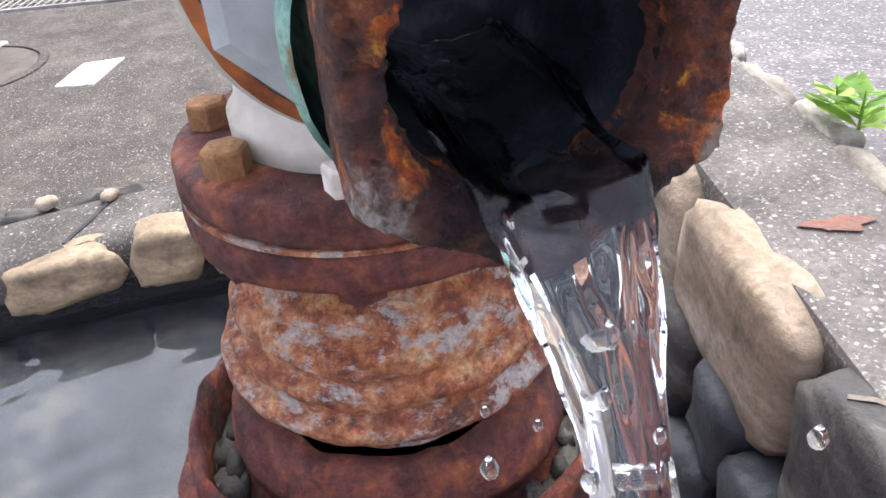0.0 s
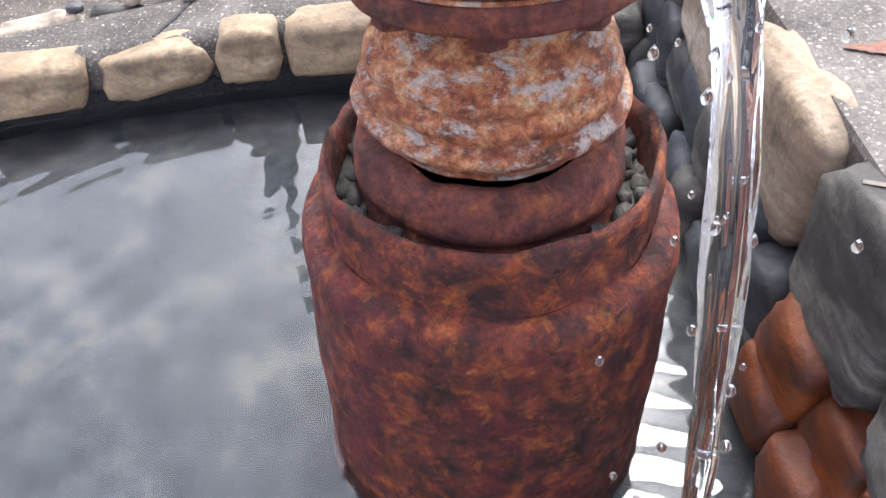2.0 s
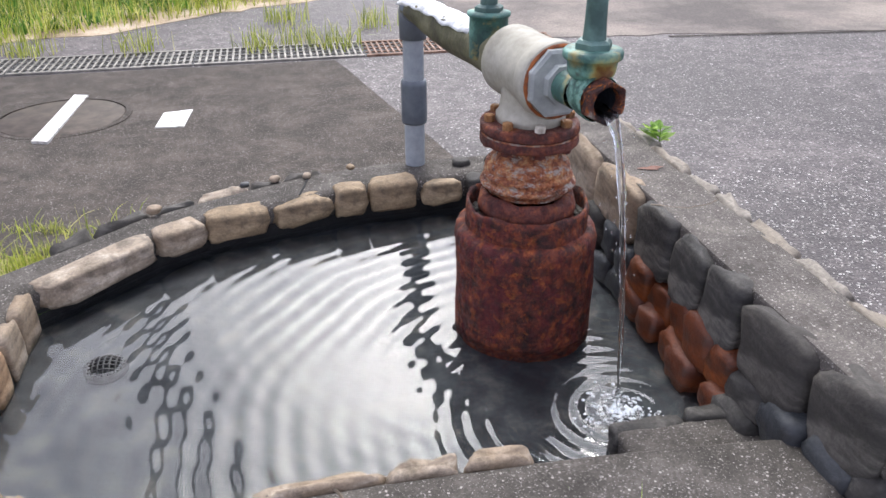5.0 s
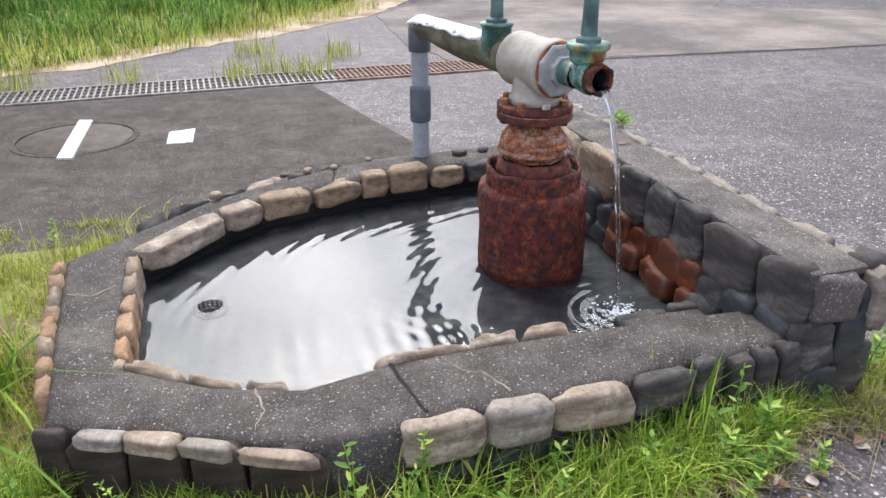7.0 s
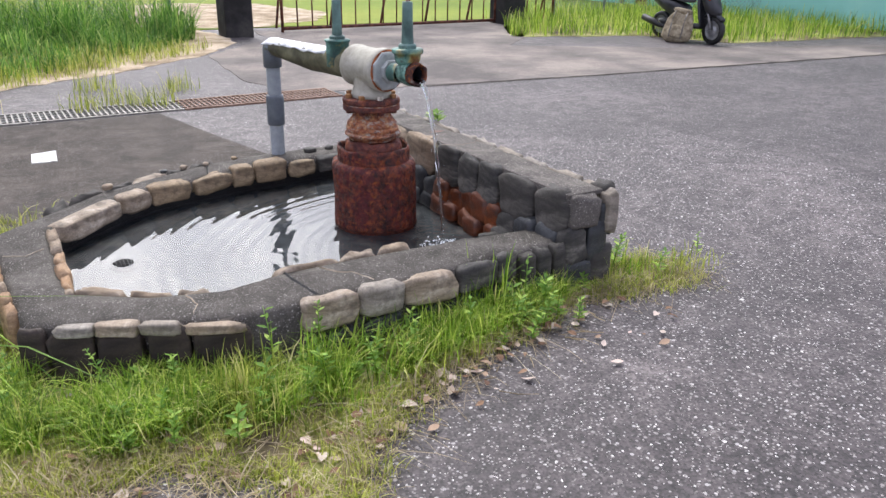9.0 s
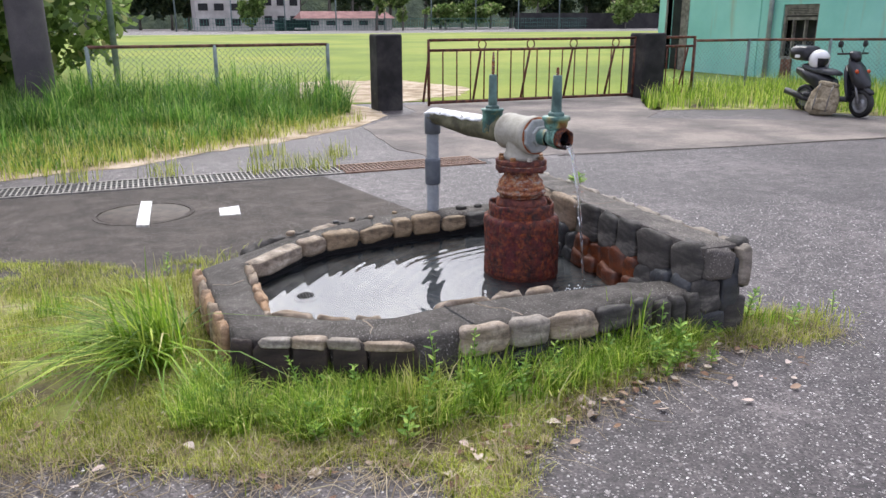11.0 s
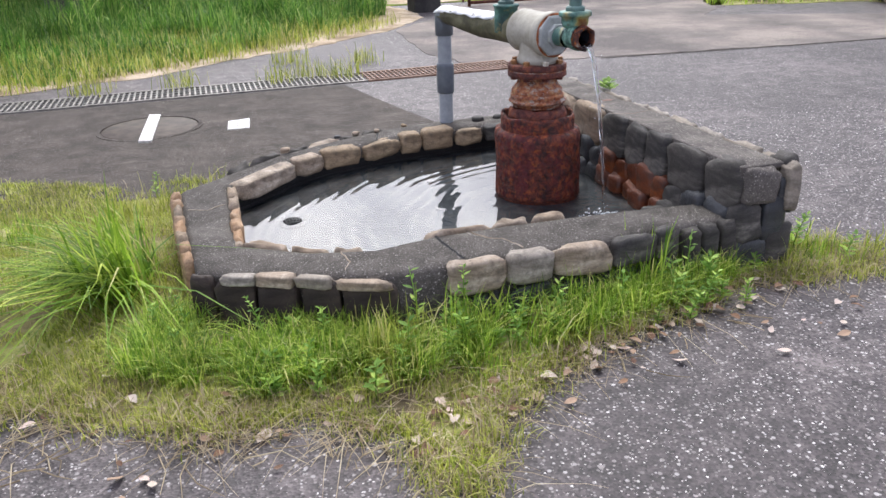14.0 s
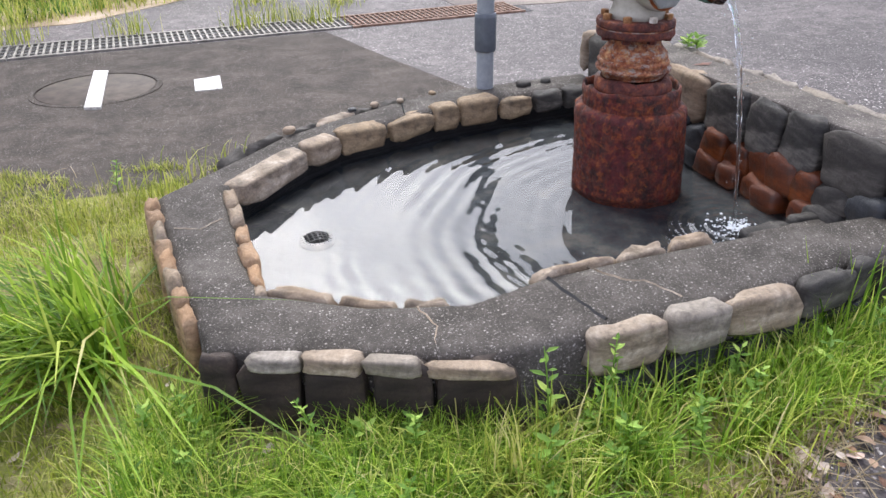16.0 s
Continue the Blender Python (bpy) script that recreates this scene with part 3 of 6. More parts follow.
def rim():
    bm = bmesh.new()
    cols = []
    for i in range(len(INNER) - 1):
        for k in range(4):
            t = k / 4
            a = Vector(INNER[i]).lerp(Vector(INNER[i + 1]), t)
            b = Vector(OUTER[i]).lerp(Vector(OUTER[i + 1]), t)
            cols.append((a, b, HGT[i] * (1 - t) + HGT[i + 1] * t))
    cols.append((Vector(INNER[-1]), Vector(OUTER[-1]), HGT[-1]))
    rows = []
    for a, b, h in cols:
        d = (b - a).normalized()
        row = [(*a, -0.06), (*(a + d * 0.012), h - 0.014), (*(a + d * 0.03), h)]
        for k in (0.35, 0.65):
            p = a.lerp(b, k)
            row.append((p.x, p.y, h + 0.003 * noise.noise((p.x * 9, p.y * 9, 0))))
        row += [(*(b - d * 0.03), h), (*(b - d * 0.012), h - 0.012), (*b, -0.13)]
        rows.append([bm.verts.new(p) for p in row])
    for a, b in zip(rows, rows[1:]):
        for k in range(len(a) - 1):
            bm.faces.new((a[k], a[k + 1], b[k + 1], b[k]))
    bm.faces.new(rows[0])
    bm.faces.new(rows[-1][::-1])
    return bm


part("rim", rim(), M_CONC, pond, "dark weathered concrete rim", True)
bm = bmesh.new()
f = bm.faces.new([bm.verts.new(((a[0] + b[0]) / 2, (a[1] + b[1]) / 2, -0.012)) for a, b in zip(INNER, OUTER)])
bmesh.ops.triangulate(bm, faces=[f])
part("basin_floor", bm, M_FLOOR, pond, "dark silted basin floor")
bm = bmesh.new()
lo = [bm.verts.new((-0.4 + (x + 0.4) * 0.993, y * 0.993, -0.03)) for x, y in INNER]
hi = [bm.verts.new((-0.4 + (x + 0.4) * 0.993, y * 0.993, 0.072 + 0.008 * noise.noise((x * 9, y * 9, 3)))) for x, y in INNER]
for i in range(len(INNER) - 1):
    bm.faces.new((lo[i], lo[i + 1], hi[i + 1], hi[i]))
part("wet_band", bm, M_ALGAE, pond, "black wet algae band at the waterline")
# sloping spillway ledge
bm = bmesh.new()
box(bm, (0.03, -0.61, -0.03), (0.31, -0.5, 0.078), 0.012)
part("ledge", bm, M_CONC, pond, "low wet concrete ledge", True)


def along(path, d0, d1):
    """Middle, length and direction of the stretch d0..d1 along a polyline."""
    def at(d):
        for a, b in zip(path, path[1:]):
            l = math.hypot(b[0] - a[0], b[1] - a[1])
            if d <= l or b is path[-1]:
                return Vector((a[0] + (b[0] - a[0]) * d / l, a[1] + (b[1] - a[1]) * d / l))
            d -= l
    p, q = at(d0), at(d1)
    return (p + q) / 2, (q - p).length, math.degrees(math.atan2(q.y - p.y, q.x - p.x))


def run_length(path):
    return sum(math.hypot(b[0] - a[0], b[1] - a[1]) for a, b in zip(path, path[1:]))


rng = random.Random(5)
# inner back row: squarish tan river stones
back = [(-1.13, 0.19, -0.905, 0.40), (-0.89, 0.405, -0.775, 0.48), (-0.765, 0.485, -0.595, 0.53), (-0.58, 0.535, -0.415, 0.572), (-0.40, 0.577, -0.305, 0.594),
        (-0.292, 0.597, -0.145, 0.606), (-0.132, 0.607, 0.0, 0.616), (0.012, 0.617, 0.125, 0.62), (0.135, 0.62, 0.27, 0.62)]
for i, (x0, y0, x1, y1) in enumerate(back):
    l = math.hypot(x1 - x0, y1 - y0)
    top = 0.128 + 0.004 * (i % 3) + (0.012 if i in (4, 5) else 0)
    put_stone(pond, M_GREY if i > 6 else (M_PALE if i in (0, 1) else M_TAN), (x0 + x1) / 2, (y0 + y1) / 2 + 0.012, (top + 0.058) / 2, l * 0.99, 0.085, top - 0.058,
              math.degrees(math.atan2(y1 - y0, x1 - x0)), i + 0.3, 0.38)


def row(path, spans, mat_of, depth, lo, hi, seed, power=0.4, shift=0.0):
    d = 0
    for i, s in enumerate(spans):
        m, l, a = along(path, d, d + s)
        n = Vector((-math.sin(radians(a)), math.cos(radians(a)))) * shift
        h = hi + rng.uniform(-0.004, 0.006)
        put_stone(pond, mat_of(i), m.x + n.x, m.y + n.y, (lo + h) / 2, l * 1.0, depth * rng.uniform(0.85, 1.15), h - lo, a, seed + i * 1.7, power)
        d += s + rng.uniform(0.004, 0.012)


# inner left edge, inner front edge
row([(-1.145, 0.17), (-1.155, -0.40)], [0.1, 0.09, 0.09, 0.12, 0.09, 0.05], lambda i: M_PEACH if i in (2, 3, 4) else M_PALE, 0.034, 0.0, 0.128, 20)
row([(-1.14, -0.40), (-0.95, -0.545), (-0.78, -0.622)], [0.15, 0.13, 0.1], lambda i: M_PALE, 0.03, 0.0, 0.136, 30)
row([(-0.62, -0.595), (-0.35, -0.59), (-0.05, -0.598)], [0.2, 0.12, 0.13], lambda i: M_PALE, 0.036, 0.0, 0.152, 40)
row([(0.02, -0.495), (0.30, -0.49)], [0.15, 0.11], lambda i: M_GREY, 0.04, 0.0, 0.08, 46)
# outer faces
row([(-1.30, -0.58), (-1.11, -0.675), (-0.80, -0.832), (-0.76, -0.835)], [0.07, 0.11, 0.12, 0.11, 0.15], lambda i: M_BROWN, 0.045, -0.07, 0.126, 50, 0.36)
# added pale caps: worn, sunlit tops of the stained brown stones, put into colour
row([(-1.22, -0.632), (-1.11, -0.688), (-0.80, -0.845), (-0.76, -0.848)], [0.1, 0.11, 0.1, 0.15], lambda i: (M_WHITE_STONE, M_PALE, M_WHITE_STONE, M_PALE)[i], 0.036, 0.112, 0.143, 55, 0.4)
row([(-0.63, -0.836), (-0.34, -0.836), (-0.11, -0.828), (0.13, -0.806)], [0.16, 0.13, 0.18, 0.14, 0.06], lambda i: (M_PALE, M_WHITE_STONE, M_PALE, M_GREY, M_GREY)[i], 0.045, 0.065, 0.152, 60, 0.36)
row([(0.12, -0.802), (0.31, -0.795)], [0.06, 0.055, 0.06], lambda i: M_GREY, 0.05, -0.06, 0.135, 66, 0.35)
row([(-0.6, -0.83), (0.3, -0.80)], [0.13, 0.15, 0.12, 0.14, 0.13, 0.15], lambda i: M_WET, 0.05, -0.08, 0.05, 70)
row([(-1.345, 0.22), (-1.325, -0.20), (-1.295, -0.57)], [0.075, 0.08, 0.09, 0.07, 0.075, 0.085, 0.06, 0.09], lambda i: (M_PEACH, M_PALE)[i % 3 == 2], 0.04, -0.02, 0.124, 80, 0.5)
row([(-0.42, 0.775), (-0.73, 0.67), (-0.94, 0.575), (-1.33, 0.245)], [0.13, 0.1, 0.15, 0.12, 0.16, 0.12], lambda i: (M_GREY, M_PALE)[i % 4 == 2], 0.045, -0.06, 0.125, 90)


# ---------------- right wall ----------------
wall = thing("stone_wall", (0.4, 0, 0), "rubble stone wall with a smooth concrete top beside the pond", "wall", kind="structure")
WX, WY = 0.4, 0.0


def wall_core():
    bm = bmesh.new()
    n = 14
    rows = []
    for i in range(n + 1):
        y = -0.79 + (0.745 + 0.79) * i / n
        xi = 0.292 + (0.018 if y < -0.7 else 0) + 0.006 * noise.noise((0, y * 4, 1))
        xo = 0.49 + 0.012 * noise.noise((3, y * 3, 1)) + (0.015 if y < -0.6 else -0.005)
        z = 0.282
        rows.append([bm.verts.new(p) for p in ((xi + 0.03, y, -0.14), (xi + 0.022, y, z - 0.02), (xi + 0.034, y, z), ((xi + xo) / 2, y, z + 0.003), (xo - 0.034, y, z), (xo - 0.02, y, z - 0.02), (xo - 0.03, y, -0.14))])
    for a, b in zip(rows, rows[1:]):
        for k in range(6):
            bm.faces.new((a[k], a[k + 1], b[k + 1], b[k]))
    bm.faces.new(rows[0])
    bm.faces.new(rows[-1][::-1])
    for v in bm.verts:
        v.co.x -= WX
    return bm


part("wall_core", wall_core(), M_CONC, wall, "dark mortar core", True)
part("wall_cap", box(bmesh.new(), (0.318 - WX, -0.79, 0.26), (0.474 - WX, 0.745, 0.2985), 0.008), M_WALLTOP, wall, "smooth grey concrete wall top")


def wstone(mat, x, y, z, sx, sy, sz, seed, power=0.42, tilt=0.0, turn=0.0):
    ob = put_stone(wall, mat, x - WX, y - WY, z, sx, sy, sz, turn, seed, power, tilt=tilt)
    return ob


joints = [0.72, 0.5, 0.28, 0.03, -0.155, -0.295, -0.435, -0.635, -0.8]
for i, (a, b) in enumerate(zip(joints, joints[1:])):
    low = 0.15 if i < 3 else 0.14
    wstone(M_GREY if i not in (1, 2) else M_PALE, 0.312 + (0.012 if i == 7 else 0), (a + b) / 2, (0.300 + low) / 2, 0.062, (a - b) * 0.94, 0.300 - low, 100 + i, 0.47, rng.uniform(-6, 6))
# lower rubble on the pond side
for i in range(30):
    y = 0.62 - (i % 15) * 0.095 + rng.uniform(-0.02, 0.02)
    z = 0.12 if i < 15 else 0.035
    orange = -0.5 < y < -0.03
    m = M_ORANGE if orange else (M_WET if rng.random() < 0.65 else M_GREY)
    wstone(m, 0.305 + rng.uniform(-0.008, 0.008) - (0.02 if z < 0.05 else 0), y, z + rng.uniform(-0.015, 0.015), 0.075, 0.1 * rng.uniform(0.85, 1.2), 0.105 * rng.uniform(0.85, 1.15), 130 + i, 0.5, rng.uniform(-18, 18))
# outer top edge: pale flat stones
y = 0.74
i = 0
while y > -0.7:
    l = rng.uniform(0.12, 0.22)
    wstone(M_WHITE_STONE, 0.478 + 0.012 * noise.noise((3, y * 3, 1)), y - l / 2, 0.225, 0.042, l * 0.97, 0.150 + rng.uniform(-0.004, 0.004), 170 + i, 0.3)
    y -= l
    i += 1
wstone(M_GREY, 0.497, -0.755, 0.255, 0.06, 0.1, 0.115, 190, 0.45)
for i in range(14):
    wstone(M_GREY, 0.475, 0.68 - i * 0.105, 0.06, 0.06, 0.11, 0.2, 200 + i, 0.45, rng.uniform(-8, 8))
# front end face
for i, (x, z, sx, sz, m) in enumerate([(0.385, 0.235, 0.12, 0.11, M_WALLTOP), (0.345, 0.12, 0.1, 0.13, M_GREY), (0.44, 0.12, 0.08, 0.15, M_WET), (0.37, 0.0, 0.12, 0.13, M_WET), (0.47, 0.02, 0.1, 0.15, M_GREY), (0.475, 0.2, 0.06, 0.12, M_WET)]):
    wstone(m, x, -0.785, z, sx * 1.05, 0.07, sz * 1.05, 230 + i, 0.42, rng.uniform(-4, 4))
# back end
for i, x in enumerate((0.33, 0.42)):
    wstone(M_PALE, x, 0.745, 0.23, 0.1, 0.05, 0.14, 240 + i, 0.42)

# ---------------- water ----------------
def pond_water():
    """Rings spreading from the jet, bent and crossed by the wash from the walls, as a fine surface."""
    st = 0.0055
    gx, gy = np.arange(-1.20, 0.36, st), np.arange(-0.66, 0.66, st)
    X, Y = np.meshgrid(gx, gy)
    def field(scale, seed):
        return np.array([noise.noise((x * scale, y * scale, seed)) for x, y in zip(X.ravel(), Y.ravel())]).reshape(X.shape)
    bend, puff, fine, wash = field(3.2, 1.0), field(2.3, 7.0), field(16, 3.0), field(8.5, 12.0)
    R = np.hypot(X - 0.095, (Y + 0.40) * 1.05)
    ring = np.sin(2 * np.pi * (R + 0.02 * bend + 0.005 * wash) / (0.033 + 0.014 * np.clip(R, 0, 1)))
    ring2 = np.sin(2 * np.pi * (np.hypot(X - 0.45, Y - 0.35) + 0.03 * puff) / 0.05)
    amp = (0.0008 * np.exp(-R / 1.2) + 0.0007 * np.exp(-R / 0.25)) * (0.5 + 1.1 * np.clip(puff + 0.35, 0, 1)) * np.clip(R / 0.06, 0.3, 1)
    Z = 0.035 + amp * ring + 0.00013 * ring2 + (0.0011 * np.exp(-R / 0.22) + 0.00003) * fine + (0.0009 * np.exp(-R / 0.3) + 0.0003) * wash
    poly = [(x * 1.012 + (0.01 if x > 0.2 else 0), y * 1.012) for x, y in INNER]
    keep = np.zeros(X.shape, bool)
    for (x0, y0), (x1, y1) in zip(poly, poly[1:] + poly[:1]):
        keep ^= ((y0 > Y) != (y1 > Y)) & (X < (x1 - x0) * (Y - y0) / (y1 - y0 + 1e-12) + x0)
    idx = np.arange(X.size).reshape(X.shape)
    cell = keep[:-1, :-1] | keep[1:, :-1] | keep[:-1, 1:] | keep[1:, 1:]
    q = np.stack([idx[:-1, :-1], idx[:-1, 1:], idx[1:, 1:], idx[1:, :-1]], -1)[cell]
    used = np.unique(q)
    back = np.full(X.size, -1)
    back[used] = np.arange(len(used))
    v = np.stack([X.ravel(), Y.ravel(), Z.ravel()], 1)[used]
    return v.tolist(), back[q].tolist()


pw = tagged(mesh_ob("water", *pond_water(), M_WATER, smooth=True), "rippled hot spring water filling the pond", "water", kind="structure")
pw.visible_shadow = False

# drain strainer
dr = thing("drain_strainer", (-0.955, -0.02, 0.012), "black mesh drain strainer standing in the pond", "drain")
bm = bmesh.new()
for k in range(-3, 4):
    c = k * 0.012
    w = math.sqrt(max(0, 0.042 ** 2 - c * c))
    tube(bm, [(c, -w + 2 * w * j / 6, 0.016 + 0.016 * (1 - (c * c + (-w + 2 * w * j / 6) ** 2) / 0.0018)) for j in range(7)], 0.0025, 5)
    tube(bm, [(-w + 2 * w * j / 6, c, 0.016 + 0.016 * (1 - (c * c + (-w + 2 * w * j / 6) ** 2) / 0.0018)) for j in range(7)], 0.0025, 5)
part("mesh_dome", bm, M_BLACK, dr, smooth=True)
bm = bmesh.new()
lathe(bm, [(0.038, -0.03), (0.046, -0.03), (0.046, 0.016), (0.038, 0.016), (0.038, -0.03)], 28)
part("ring", bm, M_BLACK, dr, smooth=True)

# ---------------- wellhead ----------------
well = thing("wellhead", (0, 0, 0), "rusty hot spring wellhead with green valves standing in the pond", "wellhead")
bm = bmesh.new()
lathe(bm, [(0.161, -0.02), (0.160, 0.05), (0.162, 0.12), (0.160, 0.19), (0.162, 0.222), (0.158, 0.236), (0.148, 0.243), (0.139, 0.244)], 72, wob=0.004, lip=0.004)
part("casing", bm, M_RUST, well, "thick rusty red-brown steel casing", True)
bm = bmesh.new()
lathe(bm, [(0.1405, 0.236), (0.139, 0.262), (0.140, 0.290), (0.138, 0.306), (0.133, 0.309), (0.130, 0.300), (0.128, 0.25)], 72, wob=0.005, lip=0.010, seed=3)
part("inner_casing", bm, M_RUST, well, "rusty inner casing with an eaten lip", True)
bm = bmesh.new()
lathe(bm, [(0.131, 0.262), (0.118, 0.268), (0.102, 0.264)], 48, wob=0.006, lip=0.012, seed=6)
part("rubble_fill", bm, M_GREY, well, "grey debris between the casings", True)
dv, df = [], []
rr = random.Random(77)
for i in range(70):
    a = rr.uniform(0, 6.283)
    sb = stone_bm(*[rr.uniform(0.010, 0.022) for _ in range(3)], 700 + i, 7, 5, 0.7, 0.2)
    rad = rr.uniform(0.110, 0.126)
    b0 = len(dv)
    sb.verts.index_update()
    dv += [(v.co.x + rad * math.cos(a), v.co.y + rad * math.sin(a), v.co.z + 0.270 + rr.uniform(-0.004, 0.008)) for v in sb.verts]
    df += [tuple(b0 + v.index for v in f.verts) for f in sb.faces]
    sb.free()
mesh_ob("debris", dv, df, M_GREY, well, True)["kind"] = "stuff"
bm = bmesh.new()
lathe(bm, [(0.106, 0.256), (0.110, 0.264), (0.111, 0.270), (0.106, 0.276), (0.103, 0.281), (0.105, 0.287), (0.109, 0.291), (0.110, 0.300), (0.109, 0.310), (0.106, 0.317), (0.101, 0.320), (0.090, 0.321)], 120, wob=0.0035, lip=0.004, seed=9)
part("lower_ring", bm, M_FLANGE, well, "flaking rusty ring", True)
bm = bmesh.new()
lathe(bm, [(0.088, 0.322), (0.092, 0.328), (0.104, 0.330), (0.1065, 0.334), (0.1065, 0.338), (0.103, 0.342), (0.0985, 0.344), (0.0975, 0.348), (0.1, 0.352), (0.1005, 0.358), (0.098, 0.363), (0.094, 0.365), (0.0945, 0.369), (0.0955, 0.374), (0.0945, 0.382), (0.091, 0.388), (0.0855, 0.391), (0.0850, 0.394), (0.0848, 0.398), (0.080, 0.405), (0.0755, 0.412), (0.073, 0.42), (0.0735, 0.430), (0.072, 0.448)], 120, wob=0.0028, lip=0.0022, seed=12)
part("neck", bm, M_RUST2, well, "rusty neck crusted with white scale", True)
bm = bmesh.new()
lathe(bm, [(0.066, 0.444), (0.104, 0.444), (0.108, 0.447), (0.109, 0.452), (0.109, 0.471), (0.1075, 0.475), (0.105, 0.477), (0.06, 0.477)], 96, wob=0.002, lip=0.001, seed=15)
part("lower_flange", bm, M_FLANGE, well, smooth=True)
bm = bmesh.new()
lathe(bm, [(0.06, 0.480), (0.105, 0.480), (0.108, 0.483), (0.109, 0.488), (0.109, 0.505), (0.1075, 0.510), (0.104, 0.513), (0.07, 0.514)], 96, wob=0.002, lip=0.001, seed=16)
part("upper_flange", bm, M_FLANGE, well, "dark rusty bolted flange", True)
bm = bmesh.new()
lathe(bm, [(0.1, 0.4765), (0.1085, 0.4765), (0.1085, 0.4805), (0.1, 0.4805)], 64)
part("gasket", bm, M_RUST2, well)
for k in range(8):
    a = radians(-4 + 45 * k)
    b = part("bolt", lathe(bmesh.new(), [(0.0122, -0.002), (0.0122, 0.0035), (0.0122, 0.0125), (0.0108, 0.0145), (0.006, 0.0152), (0.0, 0.0153)], 6, wob=0.0005, seed=k), M_BOLTW if k in (6,) else M_BOLT, well)
    b.matrix_basis = pose(0.09 * math.cos(a), 0.09 * math.sin(a), 0.512, 0, 0, 40 * k)
    lathe_n = part("nut", lathe(bmesh.new(), [(0.0, -0.001), (0.0135, 0), (0.0135, 0.014), (0.0, 0.0141)], 6), M_FLANGE, well)
    lathe_n.matrix_basis = pose(0.09 * math.cos(a), 0.09 * math.sin(a), 0.431, 0, 0, 25 * k)

# the column leans back a little
ZOLD = [-0.1, 0.0, 0.236, 0.244, 0.309, 0.33, 0.384, 0.444, 0.477, 0.514, 0.7]
ZNEW = [-0.1, 0.0, 0.266, 0.275, 0.327, 0.370, 0.418, 0.464, 0.486, 0.511, 0.7]


def settle(ob):
    if ob.data.name.startswith(("bolt", "nut")):
        z = float(np.interp(ob.location.z + 0.001, ZOLD, ZNEW))
        ob.location = (ob.location.x + (z - 0.1) * 0.02, ob.location.y - 0.012 + (z - 0.1) * 0.1, z)
        return
    for v in ob.data.vertices:
        z = float(np.interp(v.co.z, ZOLD, ZNEW))
        v.co = (v.co.x + (z - 0.1) * 0.02, v.co.y - 0.012 + (z - 0.1) * 0.1, z)


for o in list(well.children):
    settle(o)

# tee: axis runs from the back pipe to the front valve
AX = Vector((0.193, -0.981, 0)).normalized()
TX, TY = 0.009, 0.028
AZ = 0.618


def axm(s, z=AZ):
    """Frame at s metres along the tee's axis: local z points forward along it, local y up."""
    q = Matrix((( -AX.y, 0, AX.x), (AX.x, 0, AX.y), (0, 1, 0))).to_4x4()
    return Matrix.Translation((TX + AX.x * s, TY + AX.y * s, z)) @ q


bm = bmesh.new()
lathe(bm, [(0.071, 0.508), (0.076, 0.511), (0.076, 0.526), (0.071, 0.532), (0.067, 0.55), (0.066, 0.575), (0.07, 0.60)], 48, Matrix.Translation((TX, TY, 0)))
part("tee_branch", bm, M_TEE, well, smooth=True)
bm = bmesh.new()
lathe(bm, [(0.045, -0.098), (0.072, -0.098), (0.077, -0.094), (0.078, -0.07), (0.075, -0.06), (0.074, 0.05), (0.077, 0.058), (0.080, 0.066), (0.080, 0.094), (0.077, 0.099), (0.05, 0.099)], 56, axm(0))
part("tee_body", bm, M_TEE, well, "grey-beige painted cast iron tee", True)
bm = bmesh.new()
lathe(bm, [(0.070, 0.097), (0.0765, 0.098), (0.0765, 0.101), (0.070, 0.103)], 48, axm(0), wob=0.001)
part("seam", bm, M_COPPER, well, "orange rust seam", True)
bm = bmesh.new()
lathe(bm, [(0.074, 0.102), (0.073, 0.110), (0.066, 0.114), (0.044, 0.116), (0.042, 0.13), (0.030, 0.132)], 8, axm(0) @ Matrix.Rotation(radians(22.5), 4, "Z"))
part("bushing", bm, M_DISC, well, "pale grey bushing plate")
# front valve
front = part("front_valve", lathe(bmesh.new(), [(0.026, 0.112), (0.033, 0.114), (0.036, 0.122), (0.033, 0.13), (0.034, 0.18)], 40, axm(0)), M_GREEN, well, "green corroded bronze gate valve", True)
vm = Matrix.Translation((0.052, -0.181, 0))
part("valve_body", lathe(bmesh.new(), [(0.030, 0.656), (0.036, 0.657), (0.0415, 0.662), (0.0445, 0.668), (0.046, 0.674), (0.047, 0.692), (0.0545, 0.694), (0.056, 0.697), (0.056, 0.706), (0.053, 0.710), (0.03, 0.712)], 48, vm, wob=0.001), M_GREEN, front, smooth=True)
part("bonnet_nut", lathe(bmesh.new(), [(0.036, 0.710), (0.036, 0.722), (0.03, 0.727), (0.023, 0.728), (0.021, 0.738)], 6, vm), M_STEM, front)
part("stem", lathe(bmesh.new(), [(0.022, 0.726), (0.020, 0.76), (0.0185, 0.84), (0.018, 0.868), (0.0, 0.869)], 24, vm), M_STEM, front, smooth=True)
part("stem_tip", lathe(bmesh.new(), [(0.007, 0.866), (0.006, 0.895), (0.003, 0.899), (0, 0.9)], 8, vm, wob=0.001), M_RUST2, front, smooth=True)
# outlet: hexagonal rusted mouth
ND = Vector((0.19, -0.98, 0.0)).normalized()
MOUTH = Vector((0.062, -0.252, 0.626))
nq = ND.to_track_quat("Z", "Y").to_matrix().to_4x4()
nm = Matrix.Translation(MOUTH) @ nq


